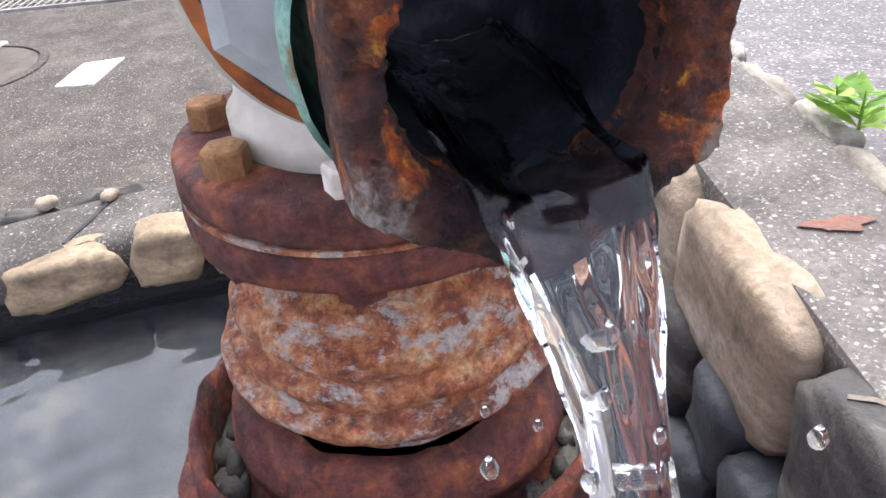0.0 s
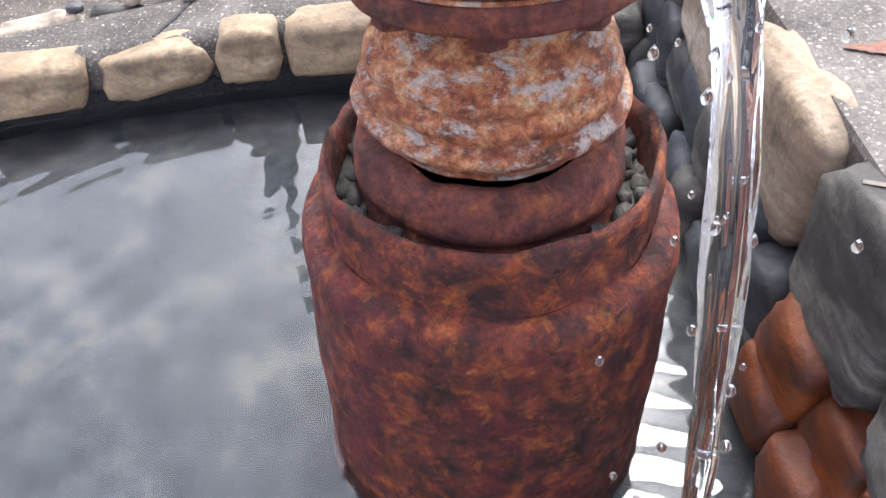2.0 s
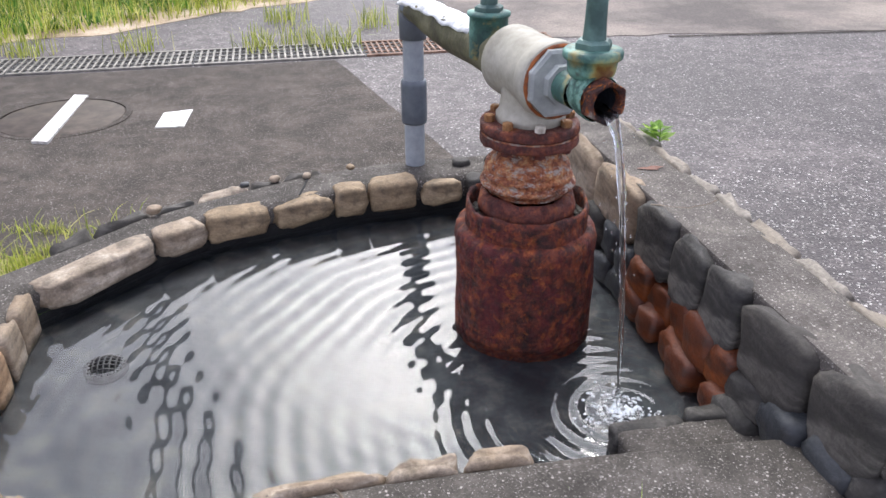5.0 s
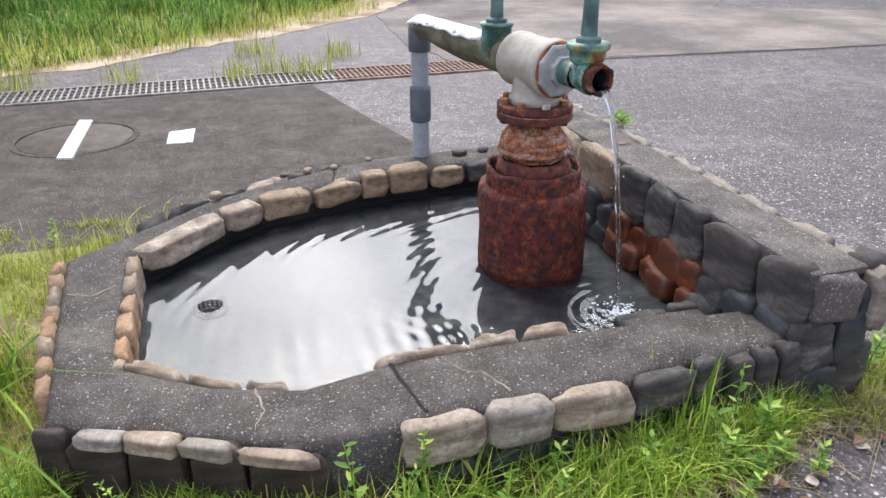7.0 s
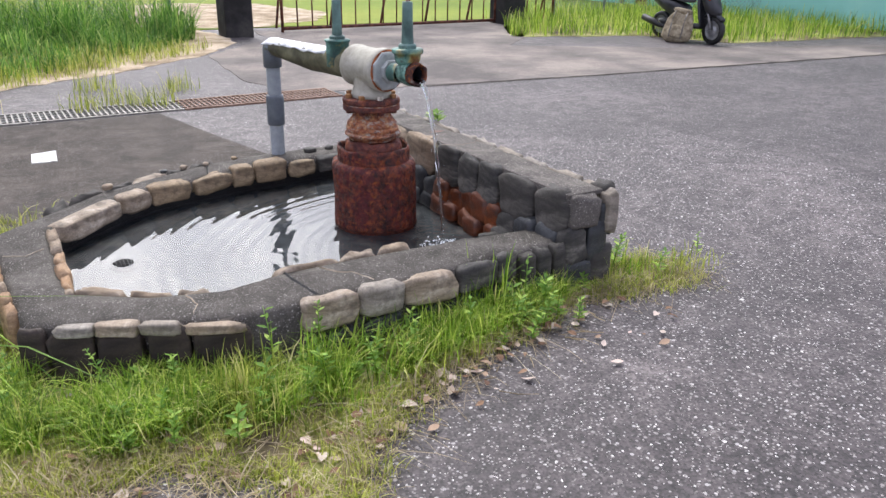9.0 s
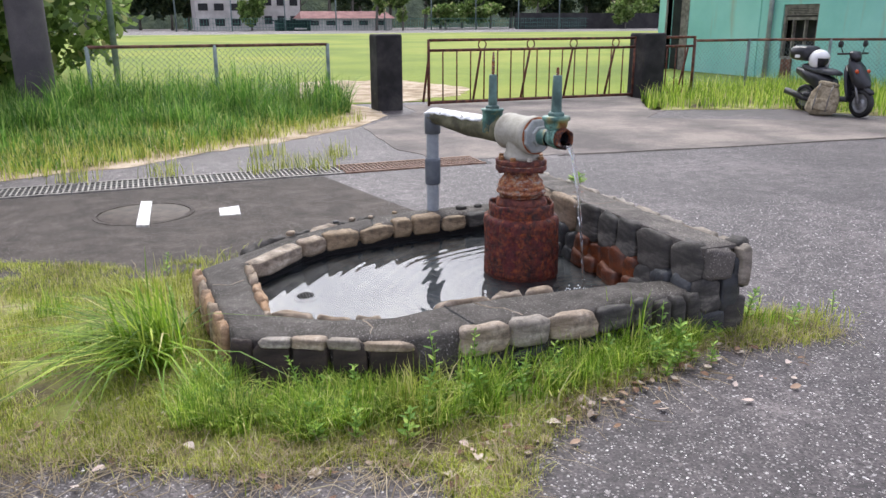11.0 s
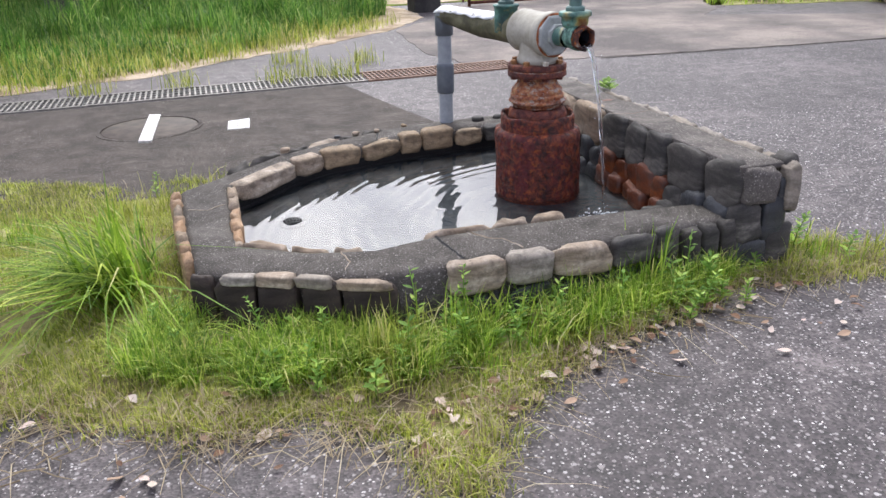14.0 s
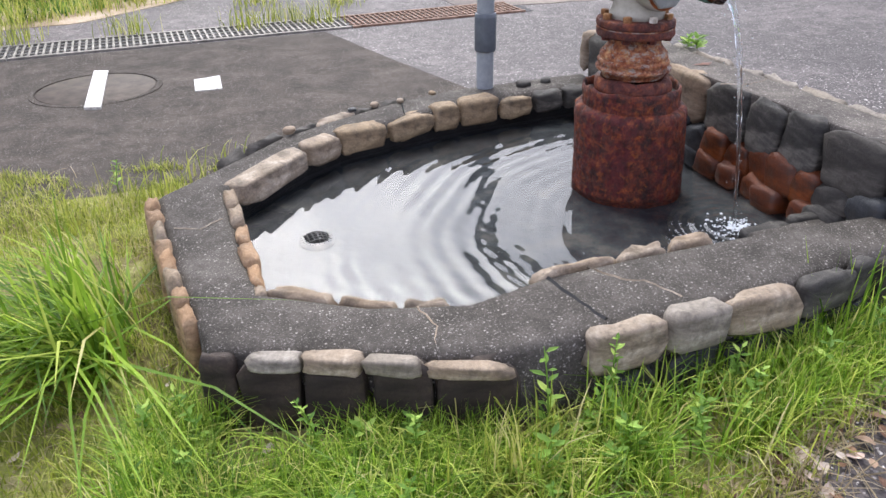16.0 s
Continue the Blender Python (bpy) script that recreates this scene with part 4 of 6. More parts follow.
def nozzle():
    """A thick hexagonal collar, its front face eaten back in flakes, with a point of the hexagon up."""
    bm = bmesh.new()
    n = 180
    prof = [(0.0405, -0.040, 1), (0.0432, -0.036, 1), (0.0438, -0.030, 1), (0.0438, -0.020, 1), (0.0438, -0.011, 1), (0.0435, -0.005, 1), (0.0425, -0.0015, 1), (0.0412, 0.0, 1), (0.0395, 0.0, 0.9), (0.0375, -0.0005, 0.75),
            (0.0355, -0.001, 0.55), (0.0335, -0.0015, 0.35), (0.0315, -0.002, 0.15), (0.0298, -0.003, 0.05), (0.0285, -0.0055, 0), (0.0278, -0.009, 0), (0.0274, -0.014, 0), (0.0272, -0.02, 0)]
    rings = []
    for r, z, hx in prof:
        ring = []
        for k in range(n):
            a = 2 * math.pi * k / n
            ca, sa = math.cos(a), math.sin(a)
            b = a + math.pi / 6
            hexr = math.cos(math.pi / 6) / math.cos(b % (math.pi / 3) - math.pi / 6)
            hexr = min(hexr, 0.992)
            rr = r * (1 + hx * (hexr - 1))
            w = 0.0012 * noise.noise((ca * 4, sa * 4, z * 90)) + 0.0009 * noise.noise((ca * 30, sa * 30, z * 400)) + 0.0010 * noise.noise((ca * 12, sa * 12, z * 220))
            w *= 0.45 if hx == 1 else 1.0
            face = max(0.0, min(1.0, (z + 0.012) / 0.008))
            x, y = rr * ca, rr * sa
            f = noise.noise((x * 130, y * 130, 3.0)) * 0.0022 + noise.noise((x * 330, y * 330, 5.0)) * 0.0014 + noise.noise((x * 700, y * 700, 9.0)) * 0.0008
            ring.append(bm.verts.new(nm @ Vector(((rr + w) * ca, (rr + w) * sa, z + f * face - 0.0022 * face * (0.5 + 0.5 * math.sin(2.3 * a + 1.0))))))
        rings.append(ring)
    for a, b in zip(rings, rings[1:]):
        for k in range(n):
            bm.faces.new((a[k], a[(k + 1) % n], b[(k + 1) % n], b[k]))
    return bm


part("valve_barrel", lathe(bmesh.new(), [(0.032, -0.095), (0.037, -0.085), (0.041, -0.07), (0.0435, -0.056), (0.0445, -0.045), (0.0442, -0.034), (0.042, -0.030)], 48, nm, wob=0.001), M_PATINA, front, smooth=True)
nz = part("outlet_nozzle", nozzle(), M_NOZ, front, "flaking rusted hexagonal outlet", True)
# wet pipe inside; its near-black colour carries the shade of the hole
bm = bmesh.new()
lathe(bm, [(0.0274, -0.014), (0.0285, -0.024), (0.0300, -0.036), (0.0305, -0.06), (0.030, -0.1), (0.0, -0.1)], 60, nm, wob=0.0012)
part("bore", bm, M_BORE, front, "wet bore with the shade inside put into its dark colour", True)

# back valve and wrapped arm
bv = part("back_valve", lathe(bmesh.new(), [(0.044, 0.60), (0.045, 0.66), (0.045, 0.692), (0.05, 0.695), (0.05, 0.702), (0.03, 0.705)], 40, Matrix.Translation((-0.036, 0.228, 0))), M_GREEN, well, "dull green valve housing on the wrapped arm", True)
bvm = Matrix.Translation((-0.036, 0.228, 0))
part("bonnet_nut", lathe(bmesh.new(), [(0.034, 0.703), (0.034, 0.714), (0.027, 0.718), (0.021, 0.72), (0.02, 0.73)], 6, bvm), M_STEM, bv)
part("stem", lathe(bmesh.new(), [(0.02, 0.716), (0.0185, 0.76), (0.0175, 0.845), (0.015, 0.85), (0, 0.851)], 24, bvm), M_STEM, bv, smooth=True)
part("stem_tip", lathe(bmesh.new(), [(0.0075, 0.848), (0.0075, 0.90), (0.005, 0.93), (0.004, 0.945), (0, 0.946)], 8, bvm, wob=0.0012), M_RUST2, bv, smooth=True)
bm = bmesh.new()
EL = Vector((-0.122, 0.755, 0))
n = 14
rings = []
a0, b0 = Vector((-0.009, 0.116, 0.612)), Vector((EL.x, EL.y - 0.03, 0.622))
for j in range(n + 1):
    t = j / n
    p = a0.lerp(b0, t)
    rw = 0.046 * (1 - t) + 0.040 * t
    rh = 0.050 * (1 - t) + 0.036 * t
    ring = []
    for k in range(28):
        an = 2 * math.pi * k / 28
        sag = 0.006 * noise.noise((t * 5, math.cos(an) * 2, math.sin(an) * 2))
        ring.append(bm.verts.new((p.x + (rw + sag) * math.cos(an), p.y, p.z + (rh + sag) * math.sin(an) - 0.012 * math.sin(math.pi * t) * (math.sin(an) < 0))))
    rings.append(ring)
for a, b in zip(rings, rings[1:]):
    for k in range(28):
        bm.faces.new((a[k], a[(k + 1) % 28], b[(k + 1) % 28], b[k]))
bm.faces.new(rings[0])
bm.faces.new(rings[-1][::-1])
part("wrapped_arm", bm, M_TAPE, well, "weathered olive wrap round the arm pipe", True)
# white film over the arm's top
bm = bmesh.new()
rings = []
for j in range(25):
    t = 0.26 + 0.80 * j / 24
    p = a0.lerp(b0, t)
    rw = 0.046 * (1 - t) + 0.040 * t + 0.003
    rh = 0.050 * (1 - t) + 0.036 * t + 0.004
    if t > 1:
        rh -= (t - 1) * 0.3
    ring = []
    for k in range(15):
        e = 0.30 + 0.30 * noise.noise((t * 9, 2.0, 0)) + (0.25 if t > 0.9 else 0)
        e2 = 0.30 + 0.30 * noise.noise((t * 9, 7.0, 0))
        an = (math.pi / 2 - 0.75 - e2) + (1.5 + e + e2) * k / 14
        w = 0.004 * noise.noise((t * 14, an * 4, 1.0)) + 0.003 * noise.noise((t * 40, an * 8, 1.0))
        ring.append(bm.verts.new((p.x + (rw + w) * math.cos(an), p.y, p.z + (rh + w) * math.sin(an))))
    rings.append(ring)
for a, b in zip(rings, rings[1:]):
    for k in range(14):
        bm.faces.new((a[k], a[k + 1], b[k + 1], b[k]))
film = part("white_film", bm, M_WHITE, well, "crumpled white plastic film", True)
so = film.modifiers.new("thick", "SOLIDIFY")
so.thickness = 0.002
bm = bmesh.new()
tube(bm, [(EL.x + 0.002, EL.y - 0.05, 0.622), (EL.x, EL.y - 0.02, 0.62), (EL.x, EL.y - 0.005, 0.608), (EL.x, EL.y, 0.585), (EL.x, EL.y, 0.53)], [0.04, 0.042, 0.042, 0.041, 0.040], 24)
part("elbow", bm, M_PVCD, well, "dark grey plastic elbow", True)
pl = Matrix.Translation((EL.x, EL.y, 0))
part("standing_pipe", lathe(bmesh.new(), [(0.031, 0.0), (0.031, 0.54)], 28, pl), M_PVC, well, "light grey plastic pipe", True)
part("coupling", lathe(bmesh.new(), [(0.032, 0.27), (0.038, 0.272), (0.0395, 0.28), (0.0395, 0.39), (0.038, 0.405), (0.032, 0.407)], 32, pl), M_PVCD, well, "grey plastic coupling", True)

# ---------------- falling water ----------------
jet = thing("water_jet", (0, 0, 0), "clear water pouring from the outlet into the pond", "water")
DROP = Vector((0.082, -0.40, 0.035))
S0 = MOUTH + Vector((0.002, -0.004, -0.0255))
side = Vector((-ND.y, ND.x, 0))


def fall(t):
    z = S0.z + (DROP.z - S0.z) * t * t
    return Vector((S0.x + (DROP.x - S0.x) * t, S0.y + (DROP.y - S0.y) * t, z))


def stream():
    """Water sliding along the bore, over its lip, and down in a fluted, twisting rope."""
    bm = bmesh.new()
    n, k = 170, 44
    rings = []
    for j in range(n + 1):
        t = -0.16 + 1.16 * j / n
        u = max(0.0, t)
        if t < 0:
            p = S0 - ND * (-t) * 0.57 + Vector((0, 0, 0.003 + 0.002 * min(1, -t * 8)))
            wide, thin, bow = 0.0185, 0.0032, 1.0
        else:
            p = fall(u) + Vector((0, 0, 0.003 * (1 - min(1, u * 8))))
            e = min(1, u / 0.22)
            wide = 0.0185 * (1 - e) ** 1.4 + 0.0092 * (1 - (1 - e) ** 1.4) * (1 - 0.62 * u)
            thin = 0.0035 * (1 - e) + 0.0062 * e * (1 - 0.3 * u)
            bow = (1 - e) ** 2
        tw = 1.8 * u * u
        ring = []
        for i in range(k):
            a = 2 * math.pi * i / k
            ca, sa = math.cos(a), math.sin(a)
            w = 1 + 0.26 * noise.noise((ca * 1.6, sa * 1.6, t * 6)) + 0.20 * noise.noise((ca * 3.6, sa * 3.6, t * 11 + 4)) + 0.07 * noise.noise((ca * 8, sa * 8, t * 22))
            if u > 0.4:
                w *= 1 + 0.9 * (u - 0.4) * noise.noise((3, 1, u * 24)) + 0.4 * (u - 0.4) * noise.noise((ca * 2, sa * 2, u * 70))
            x, y = wide * ca * w, thin * sa * w
            lift = bow * (x * x / 0.046) + bow * 0.003 * noise.noise((x * 220, t * 30, 2.0)) * (sa > 0)
            xx, yy = x * math.cos(tw) - y * math.sin(tw), x * math.sin(tw) + y * math.cos(tw)
            flat = bow if t < 0 else max(0.0, 1 - u * 9)
            ring.append(bm.verts.new(p + side * xx + ND * (-yy * (1 - flat)) * -1 + Vector((0, 0, lift + y * flat))))
        rings.append(ring)
    for a, b in zip(rings, rings[1:]):
        for i in range(k):
            bm.faces.new((a[i], a[(i + 1) % k], b[(i + 1) % k], b[i]))
    bm.faces.new(rings[0][::-1])
    bm.faces.new(rings[-1])
    return bm


st = part("stream", stream(), M_STREAM, jet, smooth=True)
st.visible_shadow = False
rd = random.Random(11)
for i in range(60):
    t = rd.uniform(0.2, 1.0)
    p = fall(t) + Vector((rd.gauss(-0.006, 0.014), rd.gauss(0.0, 0.010), rd.uniform(-0.02, 0.02)))
    r = rd.uniform(0.0008, 0.0024)
    d = part("droplet", lathe(bmesh.new(), [(0, -1.3 * r), (0.75 * r, -0.8 * r), (r, 0), (0.7 * r, 0.8 * r), (0.3 * r, 1.5 * r), (0, 1.9 * r)], 12), M_STREAM, jet, smooth=True)
    d.location = (p.x, p.y, max(0.03, p.z))
    d.visible_shadow = False
# splash foam where the jet lands
def foam_mat():
    m = Mat("splash_foam", 0.3)
    return m.done(m.ramp(m.noise(60, 5), [(0.35, "c9d0d4"), (0.65, "f2f5f6")]), m.noise(90, 4), 0.6, 0.004)


M_FOAM = foam_mat()
vs, fs = [], []
for i in range(260):
    a, r = rd.uniform(0, 6.283), abs(rd.gauss(0, 0.045))
    x, y = DROP.x + r * math.cos(a), DROP.y + r * 0.8 * math.sin(a)
    if y < -0.47:
        continue
    s = rd.uniform(0.0015, 0.005)
    b = len(vs)
    vs += [(x + s, y, 0.0355), (x, y + s, 0.0355), (x - s, y, 0.0355), (x, y - s, 0.0355), (x, y, 0.0355 + s * 0.9)]
    fs += [(b, b + 1, b + 4), (b + 1, b + 2, b + 4), (b + 2, b + 3, b + 4), (b + 3, b, b + 4)]
fo = mesh_ob("foam", vs, fs, M_FOAM, jet)
fo["kind"] = "stuff"

# ---------------- paving marks, manhole, drain ----------------
def flat_mark(name, poly, mat, label, lift=0.009):
    bm = bmesh.new()
    lo = [bm.verts.new((x, y, gz(y) - 0.004)) for x, y in poly]
    hi = [bm.verts.new((x, y, gz(y) + lift)) for x, y in poly]
    bm.faces.new(hi)
    for i in range(len(poly)):
        j = (i + 1) % len(poly)
        bm.faces.new((lo[i], lo[j], hi[j], hi[i]))
    return tagged(part(name, bm, mat, None), label, "marking")


flat_mark("white_square", [(-1.075, 2.19), (-0.945, 2.215), (-0.965, 1.955), (-1.09, 1.97)], M_PAINT, "worn white square painted on the dark slab")
man = thing("manhole_cover", (-1.53, 2.22, gz(2.2) + 0.004), "round dark iron manhole cover set in the slab", "manhole")
bm = bmesh.new()
lathe(bm, [(0, 0.006), (0.27, 0.006), (0.275, 0.003), (0.275, -0.01)], 48)
part("lid", bm, M_IRON, man, smooth=True)
bm = bmesh.new()
lathe(bm, [(0.282, -0.01), (0.282, 0.007), (0.305, 0.006), (0.308, -0.01)], 48)
part("frame", bm, M_SLAB, man)
flat_mark("white_bar", [(-1.545, 2.57), (-1.475, 2.545), (-1.51, 1.845), (-1.58, 1.87)], M_PAINT, "worn white bar painted across the manhole cover", 0.016)


def grating(name, x0, x1, n, mat, label):
    g = thing(name, (x0, 3.25, gz(3.2)), label, "grating", "drain gratings")
    bm = bmesh.new()
    w = x1 - x0
    for s in (-0.17, 0.17):
        box(bm, (0, s - 0.012, -0.03), (w - 0.01, s + 0.012, 0.012))
    for s in (-0.085, 0.0, 0.085):
        box(bm, (0, s - 0.004, -0.01), (w - 0.01, s + 0.004, 0.009))
    part("frame", bm, mat, g)
    sl = None
    for i in range(n):
        if sl is None:
            bm = bmesh.new()
            box(bm, (0, -0.165, -0.02), (0.012, 0.165, 0.010))
            sl = part("slat", bm, mat, g)
            sl.location = (0.02, 0, 0)
        else:
            o = new("slat", sl.data)
            o.parent = g
            o.location = (0.02 + (w - 0.05) * i / (n - 1), 0, 0)


# no depth is cut here; a flat dark sheet carries the channel's shade
flat_mark("drain_channel", [(-6, 3.07), (1.3, 3.07), (1.3, 3.43), (-6, 3.43)], M_OPENSHADE, "flat dark sheet coloured as the shaded channel under the gratings", 0.002)
for i in range(6):
    grating("drain_grating", -6 + i, -5 + i, 26, M_GALV, "galvanised steel drain grating in the pavement")
grating("drain_grating", 0.0, 1.25, 34, M_RGRATE, "rust-stained drain grating in the pavement")

# pebbles on the rim
peb = [(-0.655, 0.69, 0.03, M_WET), (-0.565, 0.715, 0.036, M_PALE), (-0.468, 0.722, 0.032, M_PALE), (-0.33, 0.765, 0.03, M_TAN), (-0.9, 0.56, 0.045, M_PALE), (0.02, 0.715, 0.062, M_GREY), (0.12, 0.73, 0.05, M_GREY)]
for i, (x, y, s, m) in enumerate(peb):
    ob = part("pebble", stone_bm(s, s * 0.8, s * 0.5, 300 + i, 10, 6, 0.7), m, None, smooth=True)
    ob.matrix_basis = pose(x, y, 0.131 + s * 0.14, 0, 0, 40 * i)
    tagged(ob, "small rounded pebble lying on the concrete rim", "pebble", "pebbles on the rim")
# hairline cracks in the concrete
def crack(name, pts, z, w=0.0022, mat=M_IRON):
    bm = bmesh.new()
    out = []
    for (x0, y0), (x1, y1) in zip(pts, pts[1:]):
        for k in range(5):
            t = k / 5
            x, y = x0 + (x1 - x0) * t, y0 + (y1 - y0) * t
            out.append((x + 0.006 * noise.noise((x * 40, y * 40, 1)), y + 0.006 * noise.noise((x * 40, y * 40, 4)), z))
    tube(bm, out, w, 4)
    tagged(part(name, bm, mat, None), "thin crack in the weathered concrete", "crack", kind="structure")


crack("crack_1", [(-0.50, -0.60), (-0.46, -0.68), (-0.42, -0.70), (-0.38, -0.80)], 0.147, 0.003, M_PALE)
crack("crack_2", [(-0.60, -0.60), (-0.585, -0.70), (-0.57, -0.815)], 0.146, 0.006, M_BLACK)
crack("crack_3", [(-0.465, 0.715), (-0.48, 0.66), (-0.50, 0.575)], 0.1295, 0.003, M_BLACK)
crack("crack_4", [(0.30, -0.02), (0.37, -0.06), (0.42, -0.05), (0.49, -0.02)], 0.2975, 0.0022, M_PALE)
crack("crack_5", [(-0.88, -0.60), (-0.87, -0.68), (-0.9, -0.75)], 0.1385, 0.0022, M_PALE)
crack("crack_6", [(-1.30, 0.0), (-1.24, -0.03), (-1.17, 0.02)], 0.1195, 0.002, M_PALE)
# brick-red smear on the wall top
bm = bmesh.new()
bm.faces.new([bm.verts.new((0.395 + 0.03 * math.cos(a) * (1 + 0.4 * math.sin(3 * a)), 0.18 + 0.012 * math.sin(a) * (1 + 0.3 * math.cos(5 * a)), 0.3012)) for a in [i * 0.3142 for i in range(20)]])
tagged(part("red_stain", bm, M_ORANGE, None), "small brick-red stain on the wall top", "stain", kind="structure")

# ---------------- gate and posts ----------------
GY = 7.6


def gate_post(x, y, w, h):
    p = thing("gate_post", (x, y, -0.1), "blackened square concrete gate post", "post", "gate posts")
    bm = bmesh.new()
    box(bm, (-w / 2, -w / 2, -0.05), (w / 2, w / 2, h), 0.02)
    part("shaft", bm, M_POST, p)
    bm = bmesh.new()
    box(bm, (-w / 2 + 0.01, -w / 2 + 0.01, h - 0.005), (w / 2 - 0.01, w / 2 - 0.01, h + 0.012), 0.008)
    part("cap", bm, M_POLE, p, "grey worn top")


gate_post(1.72, 7.45, 0.36, 1.0)
gate_post(6.06, 7.55, 0.4, 0.98)


def gate_leaf(x0, x1, rings, bars, braces):
    g = thing("iron_gate", (x0, GY, -0.1), "rusty brown iron bar gate, closed", "gate")
    w = x1 - x0
    for z, r in ((0.05, 0.022), (0.78, 0.02), (0.92, 0.02)):
        part("rail", rod(bmesh.new(), (0, 0, z), (w, 0, z), r, 8), M_GATE, g, smooth=True)
    for x in (0.0, w):
        part("stile", rod(bmesh.new(), (x, 0, 0.0), (x, 0, 0.93), 0.022, 8), M_GATE, g, smooth=True)
    for i in range(1, bars):
        x = w * i / bars
        part("bar", rod(bmesh.new(), (x, 0, 0.06), (x, 0, 0.78), 0.011, 6), M_GATE, g, smooth=True)
    for x in rings:
        bm = bmesh.new()
        tube(bm, [(x + 0.062 * math.cos(a), 0, 0.85 + 0.062 * math.sin(a)) for a in [i * 0.3307 for i in range(20)]], 0.009, 6)
        part("ring", bm, M_GATE, g, smooth=True)
    for a, b in braces:
        part("brace", rod(bmesh.new(), (a, 0.02, 0.06), (b, 0.02, 0.78), 0.017, 6), M_GATE, g, smooth=True)


gate_leaf(2.4, 5.86, (0.83, 1.62, 2.35, 3.1), 16, ((0.7, 0.82), (1.48, 1.62), (2.22, 2.35), (2.95, 3.1), (-0.08, 0.02)))
gate_leaf(6.3, 7.0, (), 4, ((0.45, 0.6),))


def chain_fence(name, pts, h, step, label):
    f = thing(name, (pts[0][0], pts[0][1], -0.1), label, "fence", "wire fences")
    ox, oy = pts[0]
    for i, ((x0, y0), (x1, y1)) in enumerate(zip(pts, pts[1:])):
        part("top_rail", rod(bmesh.new(), (x0 - ox, y0 - oy, h), (x1 - ox, y1 - oy, h), 0.021, 8), M_RAIL, f, "rusty top rail", True)
        l = math.hypot(x1 - x0, y1 - y0)
        n = int(l / step)
        bm = bmesh.new()
        ux, uy = (x1 - x0) / l, (y1 - y0) / l
        for k in range(-int(h / step), n + 1):
            for s in (1, -1):
                a0, a1 = k * step, k * step + h
                c0, c1 = max(0, a0), min(l, a1)
                if c1 <= c0:
                    continue
                z0, z1 = (c0 - a0), (c1 - a0)
                if s < 0:
                    z0, z1 = h - z0, h - z1
                rod(bm, (x0 - ox + ux * c0, y0 - oy + uy * c0, z0), (x0 - ox + ux * c1, y0 - oy + uy * c1, z1), 0.0022, 3)
        part("wire_mesh", bm, M_WIRE, f, "thin chain-link wire mesh")
    for x, y in pts:
        part("post", rod(bmesh.new(), (x - ox, y - oy, -0.05), (x - ox, y - oy, h + 0.01), 0.026, 10), M_FPOST, f, smooth=True)


chain_fence("wire_fence", [(-2.04, 8.2), (-0.46, 8.2), (1.09, 8.2)], 0.87, 0.075, "low chain-link fence with a rusty top rail above tall grass")
chain_fence("wire_fence", [(7.05, 7.65), (8.25, 7.75), (9.6, 7.3), (11.0, 6.6), (13, 5.6)], 0.86, 0.075, "low chain-link fence beside the teal building")
pole = thing("utility_pole", (-2.72, 8.6, -0.1), "thick dark grey concrete utility pole in tall grass", "pole")
part("shaft", lathe(bmesh.new(), [(0.24, -0.1), (0.225, 2), (0.2, 6), (0.17, 9), (0, 9.01)], 28), M_POLE, pole, smooth=True)
part("band", lathe(bmesh.new(), [(0.226, 2.3), (0.235, 2.31), (0.235, 2.36), (0.222, 2.37)], 28), M_FPOST, pole, "steel band", True)
thin = thing("thin_pole", (-1.75, 10.2, -0.1), "thin grey metal pole before the ivy", "pole")
part("shaft", rod(bmesh.new(), (0, 0, 0), (0, 0, 5), 0.045, 12), M_FPOST, thin, smooth=True)

# ---------------- teal building ----------------
bld = thing("teal_building", (10.9, 9.0, -0.1), "teal painted single-storey building with rust-streaked walls", "building")


def wall_with_holes(y0, y1, z1, holes, x, thick, mat, name):
    """A wall in the plane x, from y0 to y1, with openings (ya, yb, za, zb)."""
    bm = bmesh.new()
    ysn = sorted({y0, y1, *[v for h in holes for v in h[:2]]})
    zsn = sorted({0, z1, *[v for h in holes for v in h[2:]]})
    for a, b in zip(ysn, ysn[1:]):
        for c, d in zip(zsn, zsn[1:]):
            my, mz = (a + b) / 2, (c + d) / 2
            if any(h[0] < my < h[1] and h[2] < mz < h[3] for h in holes):
                continue
            box(bm, (x, a, c), (x + thick, b, d))
    bmesh.ops.remove_doubles(bm, verts=bm.verts, dist=0.0005)
    return part(name, bm, mat, bld)


wall_with_holes(1.4, 4.85, 3.4, [(3.76, 4.5, 0.0, 2.1)], 0.0, 0.15, M_TEAL, "wall")
wall_with_holes(-6.0, 0.92, 3.4, [(-0.12, 0.78, 0.42, 1.48)], 0.02, 0.15, M_TEAL, "wall")
bm = bmesh.new()
box(bm, (0.02, 0.92, 0), (0.3, 1.4, 3.4))
part("pilaster", bm, M_TEAL, bld)
bm = bmesh.new()
box(bm, (-0.5, -6.4, 3.4), (7, 5.2, 3.58), 0.02)
part("roof", bm, M_POST, bld, "dark flat roof edge")
# solid block behind the openings; the room's shade is put into its colour
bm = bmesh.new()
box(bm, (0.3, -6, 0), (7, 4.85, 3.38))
part("inner_room", bm, M_OPENSHADE, bld, "solid block coloured dark for the unlit room")
part("downpipe", rod(bmesh.new(), (-0.05, 1.05, 0), (-0.05, 1.05, 3.4), 0.05, 12), M_PVC, bld, "pale grey downpipe", True)
win = part("window", box(bmesh.new(), (0.06, -0.12, 1.18), (0.1, 0.78, 1.24)), M_WOODG, bld, "old louvred wooden window")
